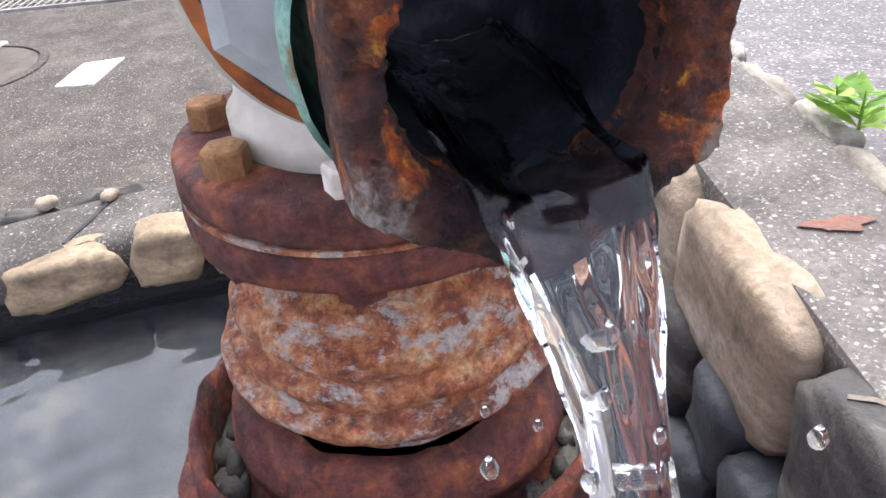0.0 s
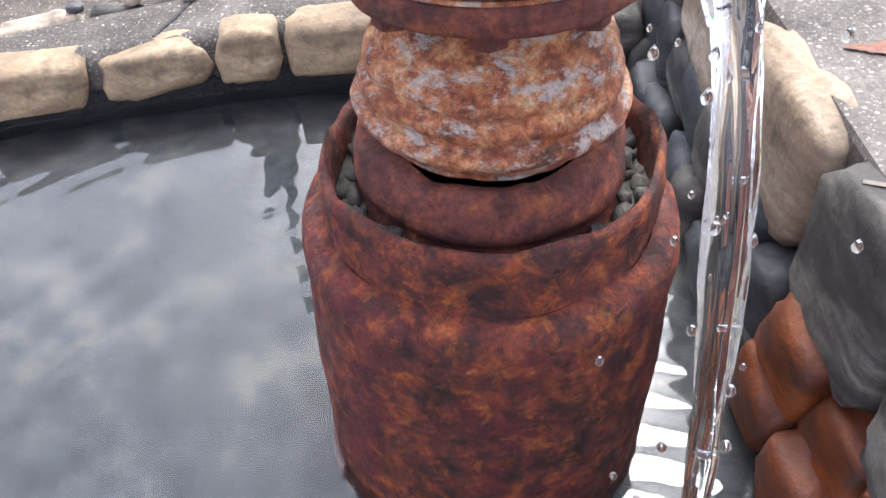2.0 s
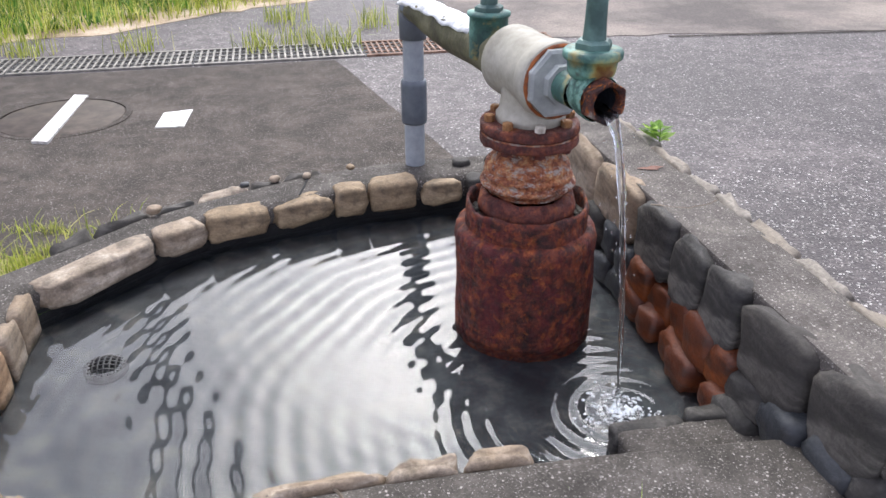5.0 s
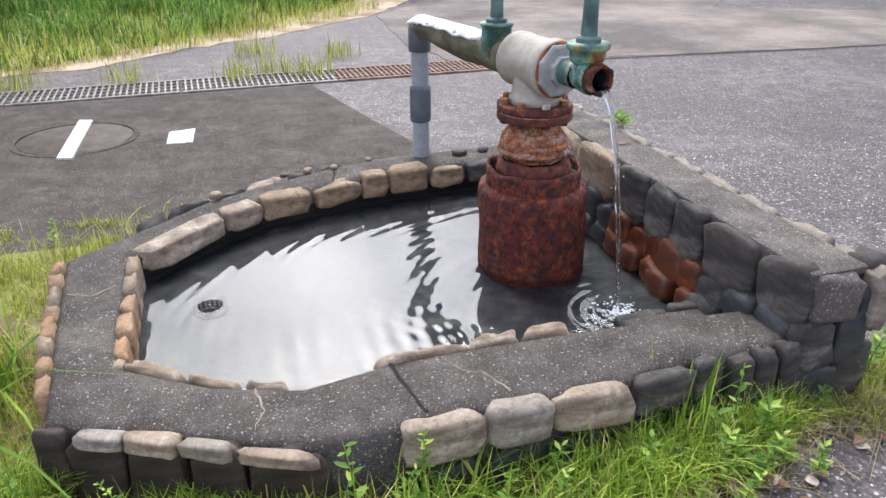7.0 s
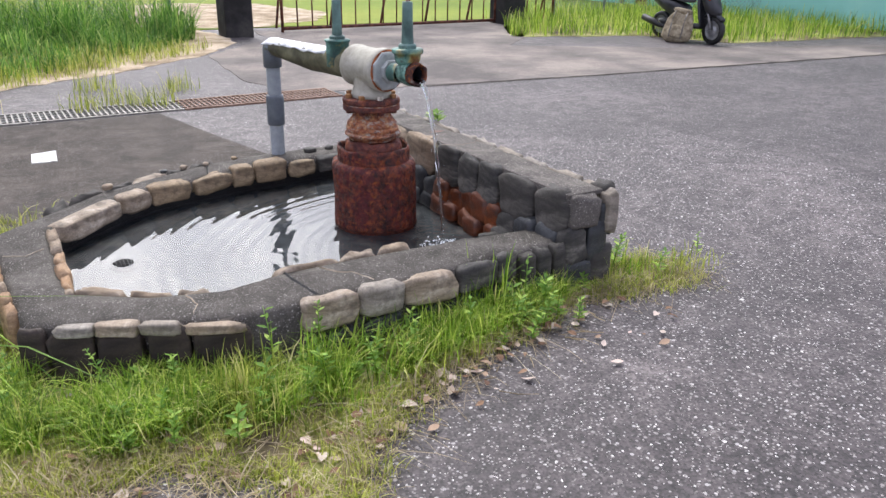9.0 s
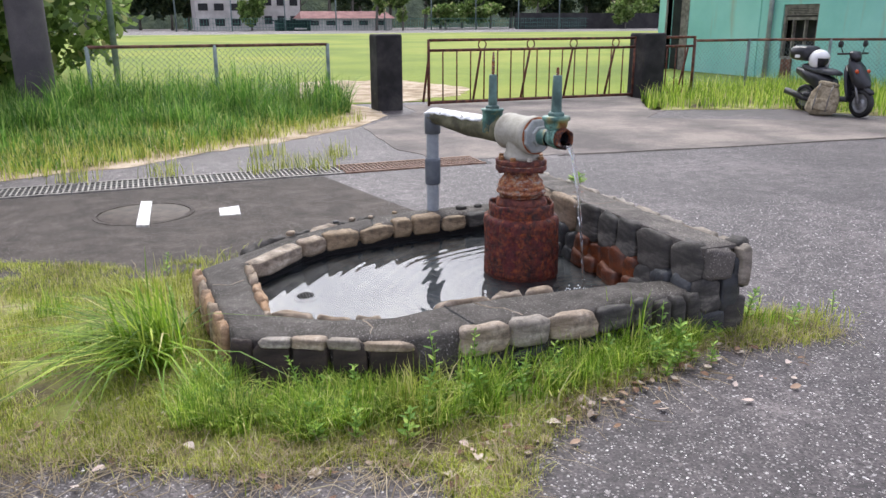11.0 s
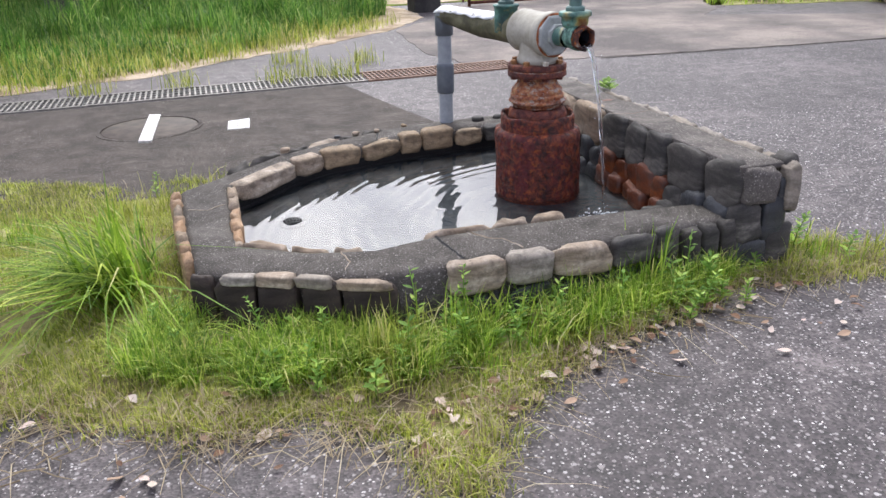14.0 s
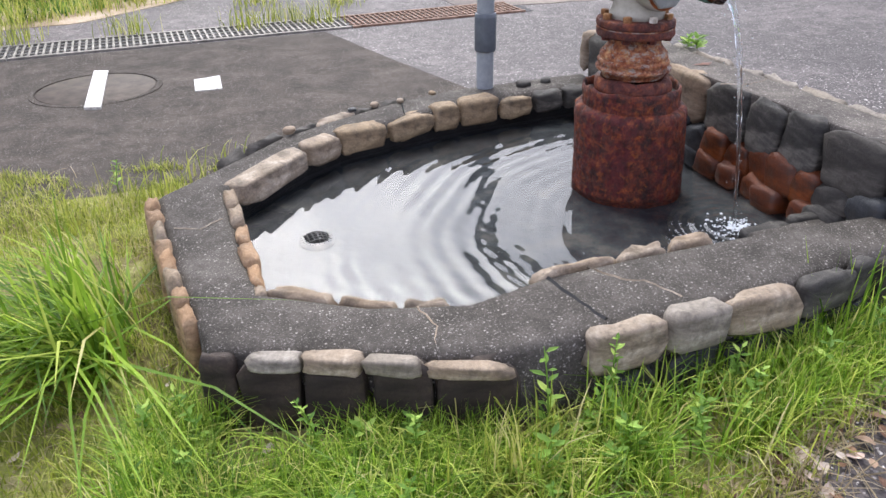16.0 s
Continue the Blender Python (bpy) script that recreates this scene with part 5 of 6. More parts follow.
for i in range(6):
    part("louvre", box(bmesh.new(), (0.04, -0.1, 1.27 + i * 0.033), (0.09, 0.76, 1.292 + i * 0.033)), M_WOODG, win)
for a, b, c, d in ((-0.12, -0.07, 0.42, 1.48), (0.73, 0.78, 0.42, 1.48), (-0.07, 0.73, 0.42, 0.47), (-0.07, 0.73, 1.43, 1.48), (0.2, 0.23, 0.47, 1.18), (0.5, 0.53, 0.47, 1.18)):
    part("window_frame", box(bmesh.new(), (0.05, a, c), (0.12, b, d)), M_WOODG, win)
for a, b, c, d in ((3.70, 3.76, 0, 2.16), (4.5, 4.56, 0, 2.16), (3.76, 4.5, 2.1, 2.16)):
    part("door_frame", box(bmesh.new(), (-0.02, a, c), (0.12, b, d)), M_WOODG, bld)
part("door_leaf", box(bmesh.new(), (0.13, 3.76, 0), (0.16, 4.16, 2.1)), M_WOODG, bld, "grey door leaf")
part("rusty_panel", box(bmesh.new(), (-0.03, 0.4, 0.02), (0.015, 0.66, 0.42)), M_RAIL, bld, "rusty red panel")

# ---------------- scooter, helmet, pack ----------------
SC = pose(6.93, 4.72, -0.1, 0, 0, -92) @ Matrix.Scale(0.77, 4)


def scooter():
    s = thing("scooter", (0, 0, 0), "dark grey parked motor scooter with a top box on asphalt", "scooter")
    for x in (0.62, -0.56):
        q = Matrix.Translation((x, 0, 0.225)) @ Matrix.Rotation(radians(90), 4, "X")
        t = part("wheel", lathe(bmesh.new(), [(0.0, -0.025), (0.05, -0.03), (0.06, -0.02), (0.14, -0.02), (0.155, -0.03), (0.155, 0.03), (0.14, 0.02), (0.06, 0.02), (0.05, 0.03), (0, 0.025)], 28, q), M_SILV, s, "silver spoked rim", True)
        part("tyre", lathe(bmesh.new(), [(0.155, -0.04), (0.2, -0.05), (0.222, -0.03), (0.225, 0), (0.222, 0.03), (0.2, 0.05), (0.155, 0.04)], 32, q), M_BLACK, t, "black tyre", True)
    part("fork", rod(bmesh.new(), (0.62, 0.07, 0.225), (0.46, 0.07, 0.72), 0.022, 8), M_SILV, s, smooth=True)
    part("fork", rod(bmesh.new(), (0.62, -0.07, 0.225), (0.46, -0.07, 0.72), 0.022, 8), M_SILV, s, smooth=True)
    def hull(name, secs, mat, label=""):
        bm = bmesh.new()
        rings = []
        for x, z, w, h in secs:
            rings.append([bm.verts.new((x, w * math.copysign(abs(math.cos(a)) ** 0.6, math.cos(a)), z + h * math.copysign(abs(math.sin(a)) ** 0.6, math.sin(a)))) for a in [2 * math.pi * k / 16 for k in range(16)]])
        for a, b in zip(rings, rings[1:]):
            for k in range(16):
                bm.faces.new((a[k], a[(k + 1) % 16], b[(k + 1) % 16], b[k]))
        bm.faces.new(rings[0][::-1])
        bm.faces.new(rings[-1])
        return part(name, bm, mat, s, label, True)
    hull("front_fender", [(0.38, 0.40, 0.05, 0.03), (0.5, 0.47, 0.06, 0.035), (0.66, 0.475, 0.06, 0.03), (0.8, 0.40, 0.05, 0.03)], M_SCOOT)
    hull("front_cowl", [(0.72, 0.5, 0.05, 0.04), (0.62, 0.56, 0.13, 0.12), (0.5, 0.66, 0.15, 0.16), (0.4, 0.78, 0.14, 0.12), (0.36, 0.9, 0.12, 0.05)], M_SCOOT, "dark pointed front cowl")
    hull("leg_shield", [(0.44, 0.30, 0.15, 0.06), (0.4, 0.5, 0.17, 0.14), (0.34, 0.72, 0.16, 0.12)], M_SCOOT)
    hull("floorboard", [(0.44, 0.27, 0.14, 0.04), (0.0, 0.25, 0.15, 0.045), (-0.1, 0.3, 0.14, 0.08)], M_SCOOT)
    hull("rear_body", [(0.02, 0.42, 0.1, 0.16), (-0.2, 0.5, 0.15, 0.15), (-0.5, 0.6, 0.14, 0.11), (-0.78, 0.68, 0.08, 0.06)], M_SCOOT, "dark tapering rear bodywork")
    hull("seat", [(0.1, 0.66, 0.08, 0.03), (-0.05, 0.68, 0.13, 0.05), (-0.35, 0.71, 0.14, 0.05), (-0.6, 0.755, 0.12, 0.05), (-0.68, 0.76, 0.06, 0.03)], M_SEAT, "grey vinyl seat")
    hull("engine", [(-0.2, 0.28, 0.1, 0.08), (-0.5, 0.25, 0.12, 0.09), (-0.64, 0.24, 0.08, 0.07)], M_BLACK)
    bm = bmesh.new()
    tube(bm, [(-0.2, -0.14, 0.2), (-0.45, -0.16, 0.22), (-0.55, -0.17, 0.26), (-0.85, -0.18, 0.33)], [0.02, 0.04, 0.06, 0.055], 12)
    part("exhaust", bm, M_BLACK, s, smooth=True)
    bx = hull("top_box", [(-0.5, 0.96, 0.17, 0.1), (-0.55, 0.97, 0.19, 0.13), (-0.82, 0.98, 0.19, 0.13), (-0.9, 0.97, 0.16, 0.1)], M_SCOOT, "black top box")
    part("reflector", box(bmesh.new(), (-0.72, -0.197, 0.9), (-0.62, -0.187, 0.95)), M_HELM, bx)
    hull("headset", [(0.45, 0.93, 0.06, 0.05), (0.38, 0.98, 0.12, 0.06), (0.3, 1.0, 0.06, 0.04)], M_SCOOT)
    part("handlebar", rod(bmesh.new(), (0.32, -0.32, 1.0), (0.32, 0.32, 1.0), 0.016, 8), M_BLACK, s, smooth=True)
    for sg in (-1, 1):
        part("indicator", lathe(bmesh.new(), [(0, 0), (0.035, 0.005), (0.03, 0.03), (0, 0.04)], 10, Matrix.Translation((0.55, sg * 0.12, 0.72)) @ Matrix.Rotation(radians(60), 4, "Y")), M_OLAMP, s, "orange indicator lens", True)
        m = part("mirror_stalk", rod(bmesh.new(), (0.32, sg * 0.2, 1.0), (0.30, sg * 0.26, 1.12), 0.008, 6), M_BLACK, s, smooth=True)
        part("mirror", lathe(bmesh.new(), [(0, -0.01), (0.055, -0.005), (0.055, 0.005), (0, 0.015)], 16, Matrix.Translation((0.30, sg * 0.26, 1.15)) @ Matrix.Rotation(radians(90), 4, "Y")), M_BLACK, m, smooth=True)
    part("stand", rod(bmesh.new(), (-0.25, 0.1, 0.25), (-0.32, 0.18, 0.005), 0.014, 6), M_BLACK, s, smooth=True)
    s.matrix_basis = SC
    return s


scooter()
hel = thing("helmet", tuple(SC @ Vector((-0.36, 0, 0.745))), "white open-face helmet resting on the scooter seat", "helmet")
bm = bmesh.new()
bmesh.ops.create_uvsphere(bm, u_segments=24, v_segments=16, radius=0.13)
bmesh.ops.delete(bm, geom=[f for f in bm.faces if f.calc_center_median().z < -0.085 or (f.calc_center_median().x > 0.055 and f.calc_center_median().z < 0.035)], context="FACES")
for v in bm.verts:
    v.co = Vector((v.co.x * 1.1, v.co.y * 0.95, v.co.z * 1.05 + 0.095))
h = part("shell", bm, M_HELM, hel, smooth=True)
h.modifiers.new("thick", "SOLIDIFY").thickness = 0.012
bm = bmesh.new()
bmesh.ops.create_uvsphere(bm, u_segments=16, v_segments=10, radius=0.112)
for v in bm.verts:
    v.co.z += 0.1
part("lining", bm, M_BLACK, hel, "black lining", True)
hel.rotation_euler = (0, 0, radians(-92))

pk = thing("rucksack", tuple(SC @ Vector((0.16, -0.36, 0.0))), "khaki canvas rucksack leaning on the scooter", "bag")
pk.rotation_euler = (radians(-14), radians(6), radians(-62))
pk.scale = (0.78, 0.78, 0.78)
bm = stone_bm(0.44, 0.26, 0.5, 400, 22, 14, 0.6, 0.16)
for v in bm.verts:
    v.co.z += 0.25
    v.co.x *= 1.15 - 0.5 * max(0, v.co.z)
part("sack", bm, M_PACK, pk, smooth=True)
bm = stone_bm(0.3, 0.1, 0.2, 402, 16, 10, 0.5, 0.12)
for v in bm.verts:
    v.co += Vector((0.0, -0.13, 0.16))
part("pocket", bm, M_PACK, pk, smooth=True)
bm = stone_bm(0.3, 0.26, 0.1, 403, 16, 8, 0.55, 0.15)
for v in bm.verts:
    v.co += Vector((0.0, 0.0, 0.5))
part("flap", bm, M_PACK, pk, smooth=True)
for x in (-0.1, 0.1):
    bm = bmesh.new()
    tube(bm, [(x, -0.1, 0.5), (x, -0.17, 0.4), (x, -0.19, 0.25), (x, -0.16, 0.05)], 0.012, 6)
    part("strap", bm, M_WOODG, pk, smooth=True)

# ---------------- far buildings ----------------
FY = 108


def long_building():
    b = thing("clubhouse", (21, FY, -0.2), "low white clubhouse with a faded red roof beyond the field", "building")
    part("wall", box(bmesh.new(), (0, 0, 0), (13, 5, 1.75)), M_BWALL, b)
    bm = bmesh.new()
    v = [bm.verts.new(p) for p in ((-0.4, -0.5, 1.72), (13.4, -0.5, 1.72), (13.4, 5.5, 1.72), (-0.4, 5.5, 1.72), (0.2, 2.5, 2.75), (12.8, 2.5, 2.75))]
    for f in ((0, 1, 5, 4), (2, 3, 4, 5), (0, 4, 3), (1, 2, 5), (3, 2, 1, 0)):
        bm.faces.new([v[i] for i in f])
    part("roof", bm, M_ROOFR, b, "faded red pitched roof")
    for i in range(5):
        w = part("window", box(bmesh.new(), (0.9 + 2.4 * i, -0.08, 0.8), (2.2 + 2.4 * i, -0.02, 1.45)), M_OPENSHADE, b)
        part("sill", box(bmesh.new(), (0.8 + 2.4 * i, -0.14, 0.72), (2.3 + 2.4 * i, -0.02, 0.8)), M_BWALL, w)


long_building()
sh = thing("dugout_shed", (17, FY - 2, -0.2), "dark green open-fronted dugout shed beside the field", "shed")
part("wall", box(bmesh.new(), (0, 1.6, 0), (4.6, 1.8, 1.4)), M_DKGRN, sh)
part("wall", box(bmesh.new(), (0, 0, 0), (0.15, 1.6, 1.4)), M_DKGRN, sh)
part("wall", box(bmesh.new(), (4.45, 0, 0), (4.6, 1.6, 1.4)), M_DKGRN, sh)
part("roof", box(bmesh.new(), (-0.2, -0.3, 1.4), (4.8, 2, 1.55)), M_DKGRN, sh)
part("bench", box(bmesh.new(), (2.4, -0.3, 0.3), (4.0, 0.1, 0.5)), M_BWALL, sh, "white bench")


def school(x, y, w, h, storeys, roof):
    b = thing("school_building", (x, y, -0.2), "pale multi-storey school building behind trees", "building")
    part("wall", box(bmesh.new(), (0, 0, 0), (w, 8, h)), M_BWALL, b)
    part("roof", box(bmesh.new(), (-0.4, -0.4, h), (w + 0.4, 8.4, h + 0.5)), roof, b)
    n = int(w / 2)
    for s in range(storeys):
        for i in range(n):
            z = (s + 0.35) * h / storeys
            part("window", box(bmesh.new(), (0.4 + i * w / n, -0.07, z), (0.4 + i * w / n + w / n * 0.6, -0.02, z + h / storeys * 0.45)), M_OPENSHADE, b)


school(7.5, 118, 9, 6.5, 3, M_ROOFG)
school(15.5, 122, 8, 5.5, 2, M_ROOFG)
rw = tagged(part("retaining_wall", box(bmesh.new(), (54, 106, -0.5), (84, 108, 2.3)), M_RETAIN, None), "dark retaining wall beyond the field", "wall", kind="structure")
for i in range(9):
    p = thing("net_post", (4 + i * 7, FY - 3, -0.2), "tall thin post of the ball net", "post", "ball net posts")
    part("shaft", rod(bmesh.new(), (0, 0, 0), (0, 0, 6 if i % 2 else 9), 0.09, 8), M_FPOST, p, smooth=True)
bm = bmesh.new()
for i in range(150):
    rod(bm, (5 + i * 0.4, FY - 3.1, -0.2), (5 + i * 0.4, FY - 3.1, 1.6), 0.025, 3)
for z in (0.4, 0.9, 1.5):
    rod(bm, (5, FY - 3.1, z), (65, FY - 3.1, z), 0.02, 3)
tagged(part("ball_fence", bm, M_NET, None), "far green mesh fence round the field", "fence")

# ---------------- plants ----------------
def blades(name, places, hmin, hmax, wid, mat, lean, seed, label, category="grass", curl=0.6, base=None, aim=None):
    """Many curved grass blades in one mesh; places is an array of x, y, scale."""
    g = np.random.default_rng(seed)
    n = len(places)
    x, y, sc = places[:, 0], places[:, 1], places[:, 2]
    t = np.clip((y + 0.8) / 3.3, 0, 1)
    z0 = -0.03 - 0.07 * t * t * (3 - 2 * t) if base is None else np.full(n, base)
    h = g.uniform(hmin, hmax, n) * sc
    a = g.uniform(0, 2 * np.pi, n) if aim is None else g.normal(aim, 0.85, n)
    ln = np.minimum(np.abs(g.normal(0, lean, n)), 1.1 if lean < 1.2 else (1.75 if lean < 2 else 9.0)) * h
    dx, dy = np.cos(a), np.sin(a)
    w = wid * g.uniform(0.6, 1.3, n)
    vs = np.zeros((n, 7, 3))
    for j, (u, ww) in enumerate(((0, 1.0), (0.38, 0.9), (0.74, 0.6))):
        out = ln * u ** 1.8
        zz = z0 + h * (u - curl * 0.35 * (ln / np.maximum(h, 1e-4)) * u * u)
        for s, k in ((-1, 0), (1, 1)):
            vs[:, 2 * j + k, 0] = x + dx * out - dy * s * w * ww / 2
            vs[:, 2 * j + k, 1] = y + dy * out + dx * s * w * ww / 2
            vs[:, 2 * j + k, 2] = zz
    vs[:, 6, 0], vs[:, 6, 1] = x + dx * ln * 1.15, y + dy * ln * 1.15
    vs[:, 6, 2] = z0 + h * (1 - curl * 0.45 * (ln / np.maximum(h, 1e-4)))
    b = (np.arange(n) * 7)[:, None]
    quads = np.concatenate([b + np.array([0, 1, 3, 2]), b + np.array([2, 3, 5, 4])]).tolist()
    tris = (b + np.array([4, 5, 6])).tolist()
    return tagged(mesh_ob(name, vs.reshape(-1, 3).tolist(), quads + tris, mat), label, category, kind="stuff")


def inside(pts, poly):
    x, y = pts[:, 0], pts[:, 1]
    r = np.zeros(len(pts), bool)
    for (x0, y0), (x1, y1) in zip(poly, poly[1:] + poly[:1]):
        c = ((y0 > y) != (y1 > y)) & (x < (x1 - x0) * (y - y0) / (y1 - y0 + 1e-12) + x0)
        r ^= c
    return r


POND = OUTER[3:] + [(0.52, -0.79), (0.52, 0.8)]
gen = np.random.default_rng(3)


def scatter(n, x0, x1, y0, y1, poly=None, clump=0.0, seed=0):
    p = np.stack([gen.uniform(x0, x1, n), gen.uniform(y0, y1, n), np.ones(n)], 1)
    if poly is not None:
        p = p[inside(p, poly)]
    p = p[~inside(p, POND)]
    if clump:
        v = np.array([noise.noise((a * 3.0, b * 3.0, seed)) + 0.5 * noise.noise((a * 9, b * 9, seed)) for a, b, _ in p])
        p = p[v > clump - 0.5 + gen.uniform(-0.15, 0.15, len(p))]
    return p


blades("lawn_grass", scatter(190000, -3.2, 0.95, -1.6, 1.4, LAWN, 0.24, 1), 0.012, 0.045, 0.0030, G_LAWN, 0.8, 1, "short patchy yellow-green grass round the pond")
blades("lawn_litter", scatter(6000, -3.0, 0.2, -1.2, 1.2, LAWN, 0.5, 12), 0.02, 0.07, 0.003, G_STRAW, 2.4, 6, "dry straw and litter lying in the lawn", curl=0.95)
FRONT = [(-1.4, -0.5), (-1.3, -0.6), (-0.8, -0.84), (0.3, -0.81), (0.28, -0.89), (0.0, -0.97), (-0.3, -1.03), (-0.75, -1.1), (-1.2, -1.02), (-1.5, -0.8)]
blades("front_grass", scatter(52000, -1.6, 0.4, -1.15, -0.5, FRONT, 0.42, 5), 0.03, 0.13, 0.0030, G_FRESH, 1.0, 2, "lush fresh grass against the pond's front")
blades("straw_edge", scatter(7000, -2.2, 1.0, -1.6, -0.6, ragged([(-0.95, -1.5), (-0.55, -1.28), (-0.2, -1.1), (0.35, -0.95), (0.95, -0.98), (0.9, -0.8), (0.5, -0.84), (0.0, -0.93), (-0.45, -1.05), (-0.75, -1.2), (-1.1, -1.05), (-1.6, -0.85), (-2.2, -0.7), (-2.2, -1.0), (-1.5, -1.14), (-1.1, -1.22)], 0.03, 3), 0.5, 8), 0.03, 0.1, 0.0026, G_STRAW, 2.2, 3, "dry straw along the edge of the asphalt", curl=0.95)

# growth and straw creeping over the soil's edge
rag = [p for p in ragged(ragged(LAWN, 0.07, 1), 0.0, 2, 0.03) if p[1] < -0.7 and p[0] < 0.9]
pick = gen.integers(0, len(rag), 15000)
edge_at = np.stack([np.array([rag[i][0] for i in pick]) + gen.normal(0, 0.035, 15000), np.array([rag[i][1] for i in pick]) + gen.normal(0, 0.035, 15000), np.ones(15000)], 1)
edge_at = edge_at[~inside(edge_at, POND)]
blades("edge_grass", edge_at[:9000], 0.01, 0.045, 0.003, G_LAWN, 0.9, 71, "short grass thinning out over the asphalt")
blades("edge_straw", edge_at[12500:], 0.02, 0.09, 0.0024, G_STRAW, 2.3, 72, "dry straw matted along the edge of the asphalt", curl=0.95)


def tuft(x, y, n, h, w, mat, seed, label, spread=0.05, lean=0.55, aim=None):
    g = np.random.default_rng(seed)
    p = np.stack([g.normal(0, spread, n), g.normal(0, spread, n), np.ones(n)], 1)
    ob = blades("grass_tuft", p, h * 0.5, h, w, mat, lean, seed, label, "grass", 0.9, base=0.0, aim=aim)
    ob.location = (x, y, gz(y))
    return tagged(ob, group="grass tufts")


tuft(-1.52, -0.30, 230, 0.40, 0.0085, G_FRESH, 11, "large arching green grass tuft beside the rim", 0.06, 1.4, 3.5)
tuft(-1.50, -0.12, 110, 0.32, 0.007, G_FRESH, 12, "arching green grass tuft beside the rim", 0.05, 1.3, 2.9)
tuft(-0.86, -0.99, 110, 0.2, 0.004, G_LAWN, 13, "yellow-green fine grass tuft", 0.035, 0.6)
tuft(-0.62, -0.96, 120, 0.2, 0.004, G_FRESH, 14, "fresh green fine grass tuft", 0.04, 0.6)
tuft(-0.28, -0.92, 220, 0.17, 0.004, G_FRESH, 15, "dense green grass tuft before the stones", 0.07, 0.6)
tuft(-0.02, -0.87, 40, 0.26, 0.005, G_FRESH, 16, "tall sparse grass blades before the stones", 0.03, 0.4)
for i, (x, y, n, h, mt) in enumerate([(-0.48, -0.93, 70, 0.19, G_FRESH), (-0.40, -1.0, 50, 0.15, G_LAWN), (-0.12, -0.9, 90, 0.18, G_FRESH), (-0.74, -0.93, 60, 0.17, G_LAWN), (-1.0, -0.9, 60, 0.16, G_FRESH),
                                     (-1.2, -0.82, 60, 0.15, G_FRESH), (-0.92, -1.08, 40, 0.1, G_LAWN), (-0.6, -1.1, 45, 0.1, G_FRESH), (-1.75, -0.1, 60, 0.14, G_FRESH), (-1.9, 0.35, 80, 0.15, G_FRESH), (-1.6, 0.5, 70, 0.14, G_LAWN), (-2.2, 0.6, 80, 0.16, G_FRESH)]):
    tuft(x, y, n, h, 0.0042, mt, 80 + i, "arching grass tuft in the lawn round the pond", 0.045, 1.0)
tuft(0.62, -0.82, 90, 0.12, 0.004, G_FRESH, 17, "low grass tuft at the wall's foot", 0.06, 0.7)
tuft(0.85, -0.85, 60, 0.09, 0.004, G_LAWN, 18, "low grass tuft on the asphalt's edge", 0.06, 0.8)
tuft(0.64, 0.02, 14, 0.17, 0.006, G_FRESH, 19, "few grass blades at the wall's outer foot", 0.02, 0.4)
tuft(-0.17, 0.86, 70, 0.12, 0.005, G_FRESH, 20, "grass at the foot of the plastic pipe", 0.04, 0.5)
tuft(-0.03, 0.87, 60, 0.14, 0.005, G_FRESH, 21, "grass at the foot of the plastic pipe", 0.04, 0.5)
tuft(-1.35, 0.62, 110, 0.15, 0.004, G_LAWN, 22, "dry-tipped grass tuft behind the rim", 0.09, 0.7)
tuft(-1.1, 0.78, 60, 0.12, 0.004, G_LAWN, 23, "small grass tuft behind the rim", 0.06, 0.6)
for i, (x, y) in enumerate([(-3.1, 3.3), (-0.62, 3.4), (-0.35, 3.45), (-0.15, 3.35), (-1.35, 3.5), (-0.45, 4.2), (0.15, 3.9), (-2.0, 3.55)]):
    tuft(x, y, 70, 0.2, 0.006, G_LAWN, 30 + i, "yellow-green grass tuft growing by the drain", 0.08, 0.5)


def weed(x, y, h, n, size, seed, mat=G_WEED, z=None, label="leafy green weed among the grass"):
    r = random.Random(seed)
    w = thing("weed", (x, y, gz(y) if z is None else z), label, "plant", "leafy weeds")
    bend = Vector((r.uniform(-0.25, 0.25), r.uniform(-0.25, 0.15), 1))
    bm = bmesh.new()
    pts = [Vector((bend.x * h * u * u, bend.y * h * u * u, h * u)) for u in (0, 0.25, 0.5, 0.75, 1)]
    tube(bm, pts, [0.0022, 0.002, 0.0018, 0.0014, 0.0008], 5)
    part("stem", bm, mat, w, smooth=True)
    vs, fs = [], []
    for i in range(n):
        u = 0.15 + 0.85 * i / n
        p = Vector((bend.x * h * u * u, bend.y * h * u * u, h * u))
        a = i * 2.4 + r.uniform(-0.3, 0.3)
        d = Vector((math.cos(a), math.sin(a), r.uniform(0.15, 0.7))).normalized()
        s = d.cross(Vector((0, 0, 1))).normalized()
        l = size * (1.15 - 0.5 * u) * r.uniform(0.75, 1.2)
        b = len(vs)
        up = s.cross(d)
        for q in (p, p + d * l * 0.4 + s * l * 0.22 + up * l * 0.06, p + d * l * 0.75 + s * l * 0.15, p + d * l, p + d * l * 0.75 - s * l * 0.15, p + d * l * 0.4 - s * l * 0.22 + up * l * 0.06, p + d * l * 0.42 - up * l * 0.02, p + d * l * 0.76 - up * l * 0.03):
            vs.append(q)
        fs += [(b, b + 1, b + 6), (b, b + 6, b + 5), (b + 1, b + 2, b + 7, b + 6), (b + 6, b + 7, b + 4, b + 5), (b + 2, b + 3, b + 7), (b + 7, b + 3, b + 4)]
    mesh_ob("leaves", vs, fs, mat, w)


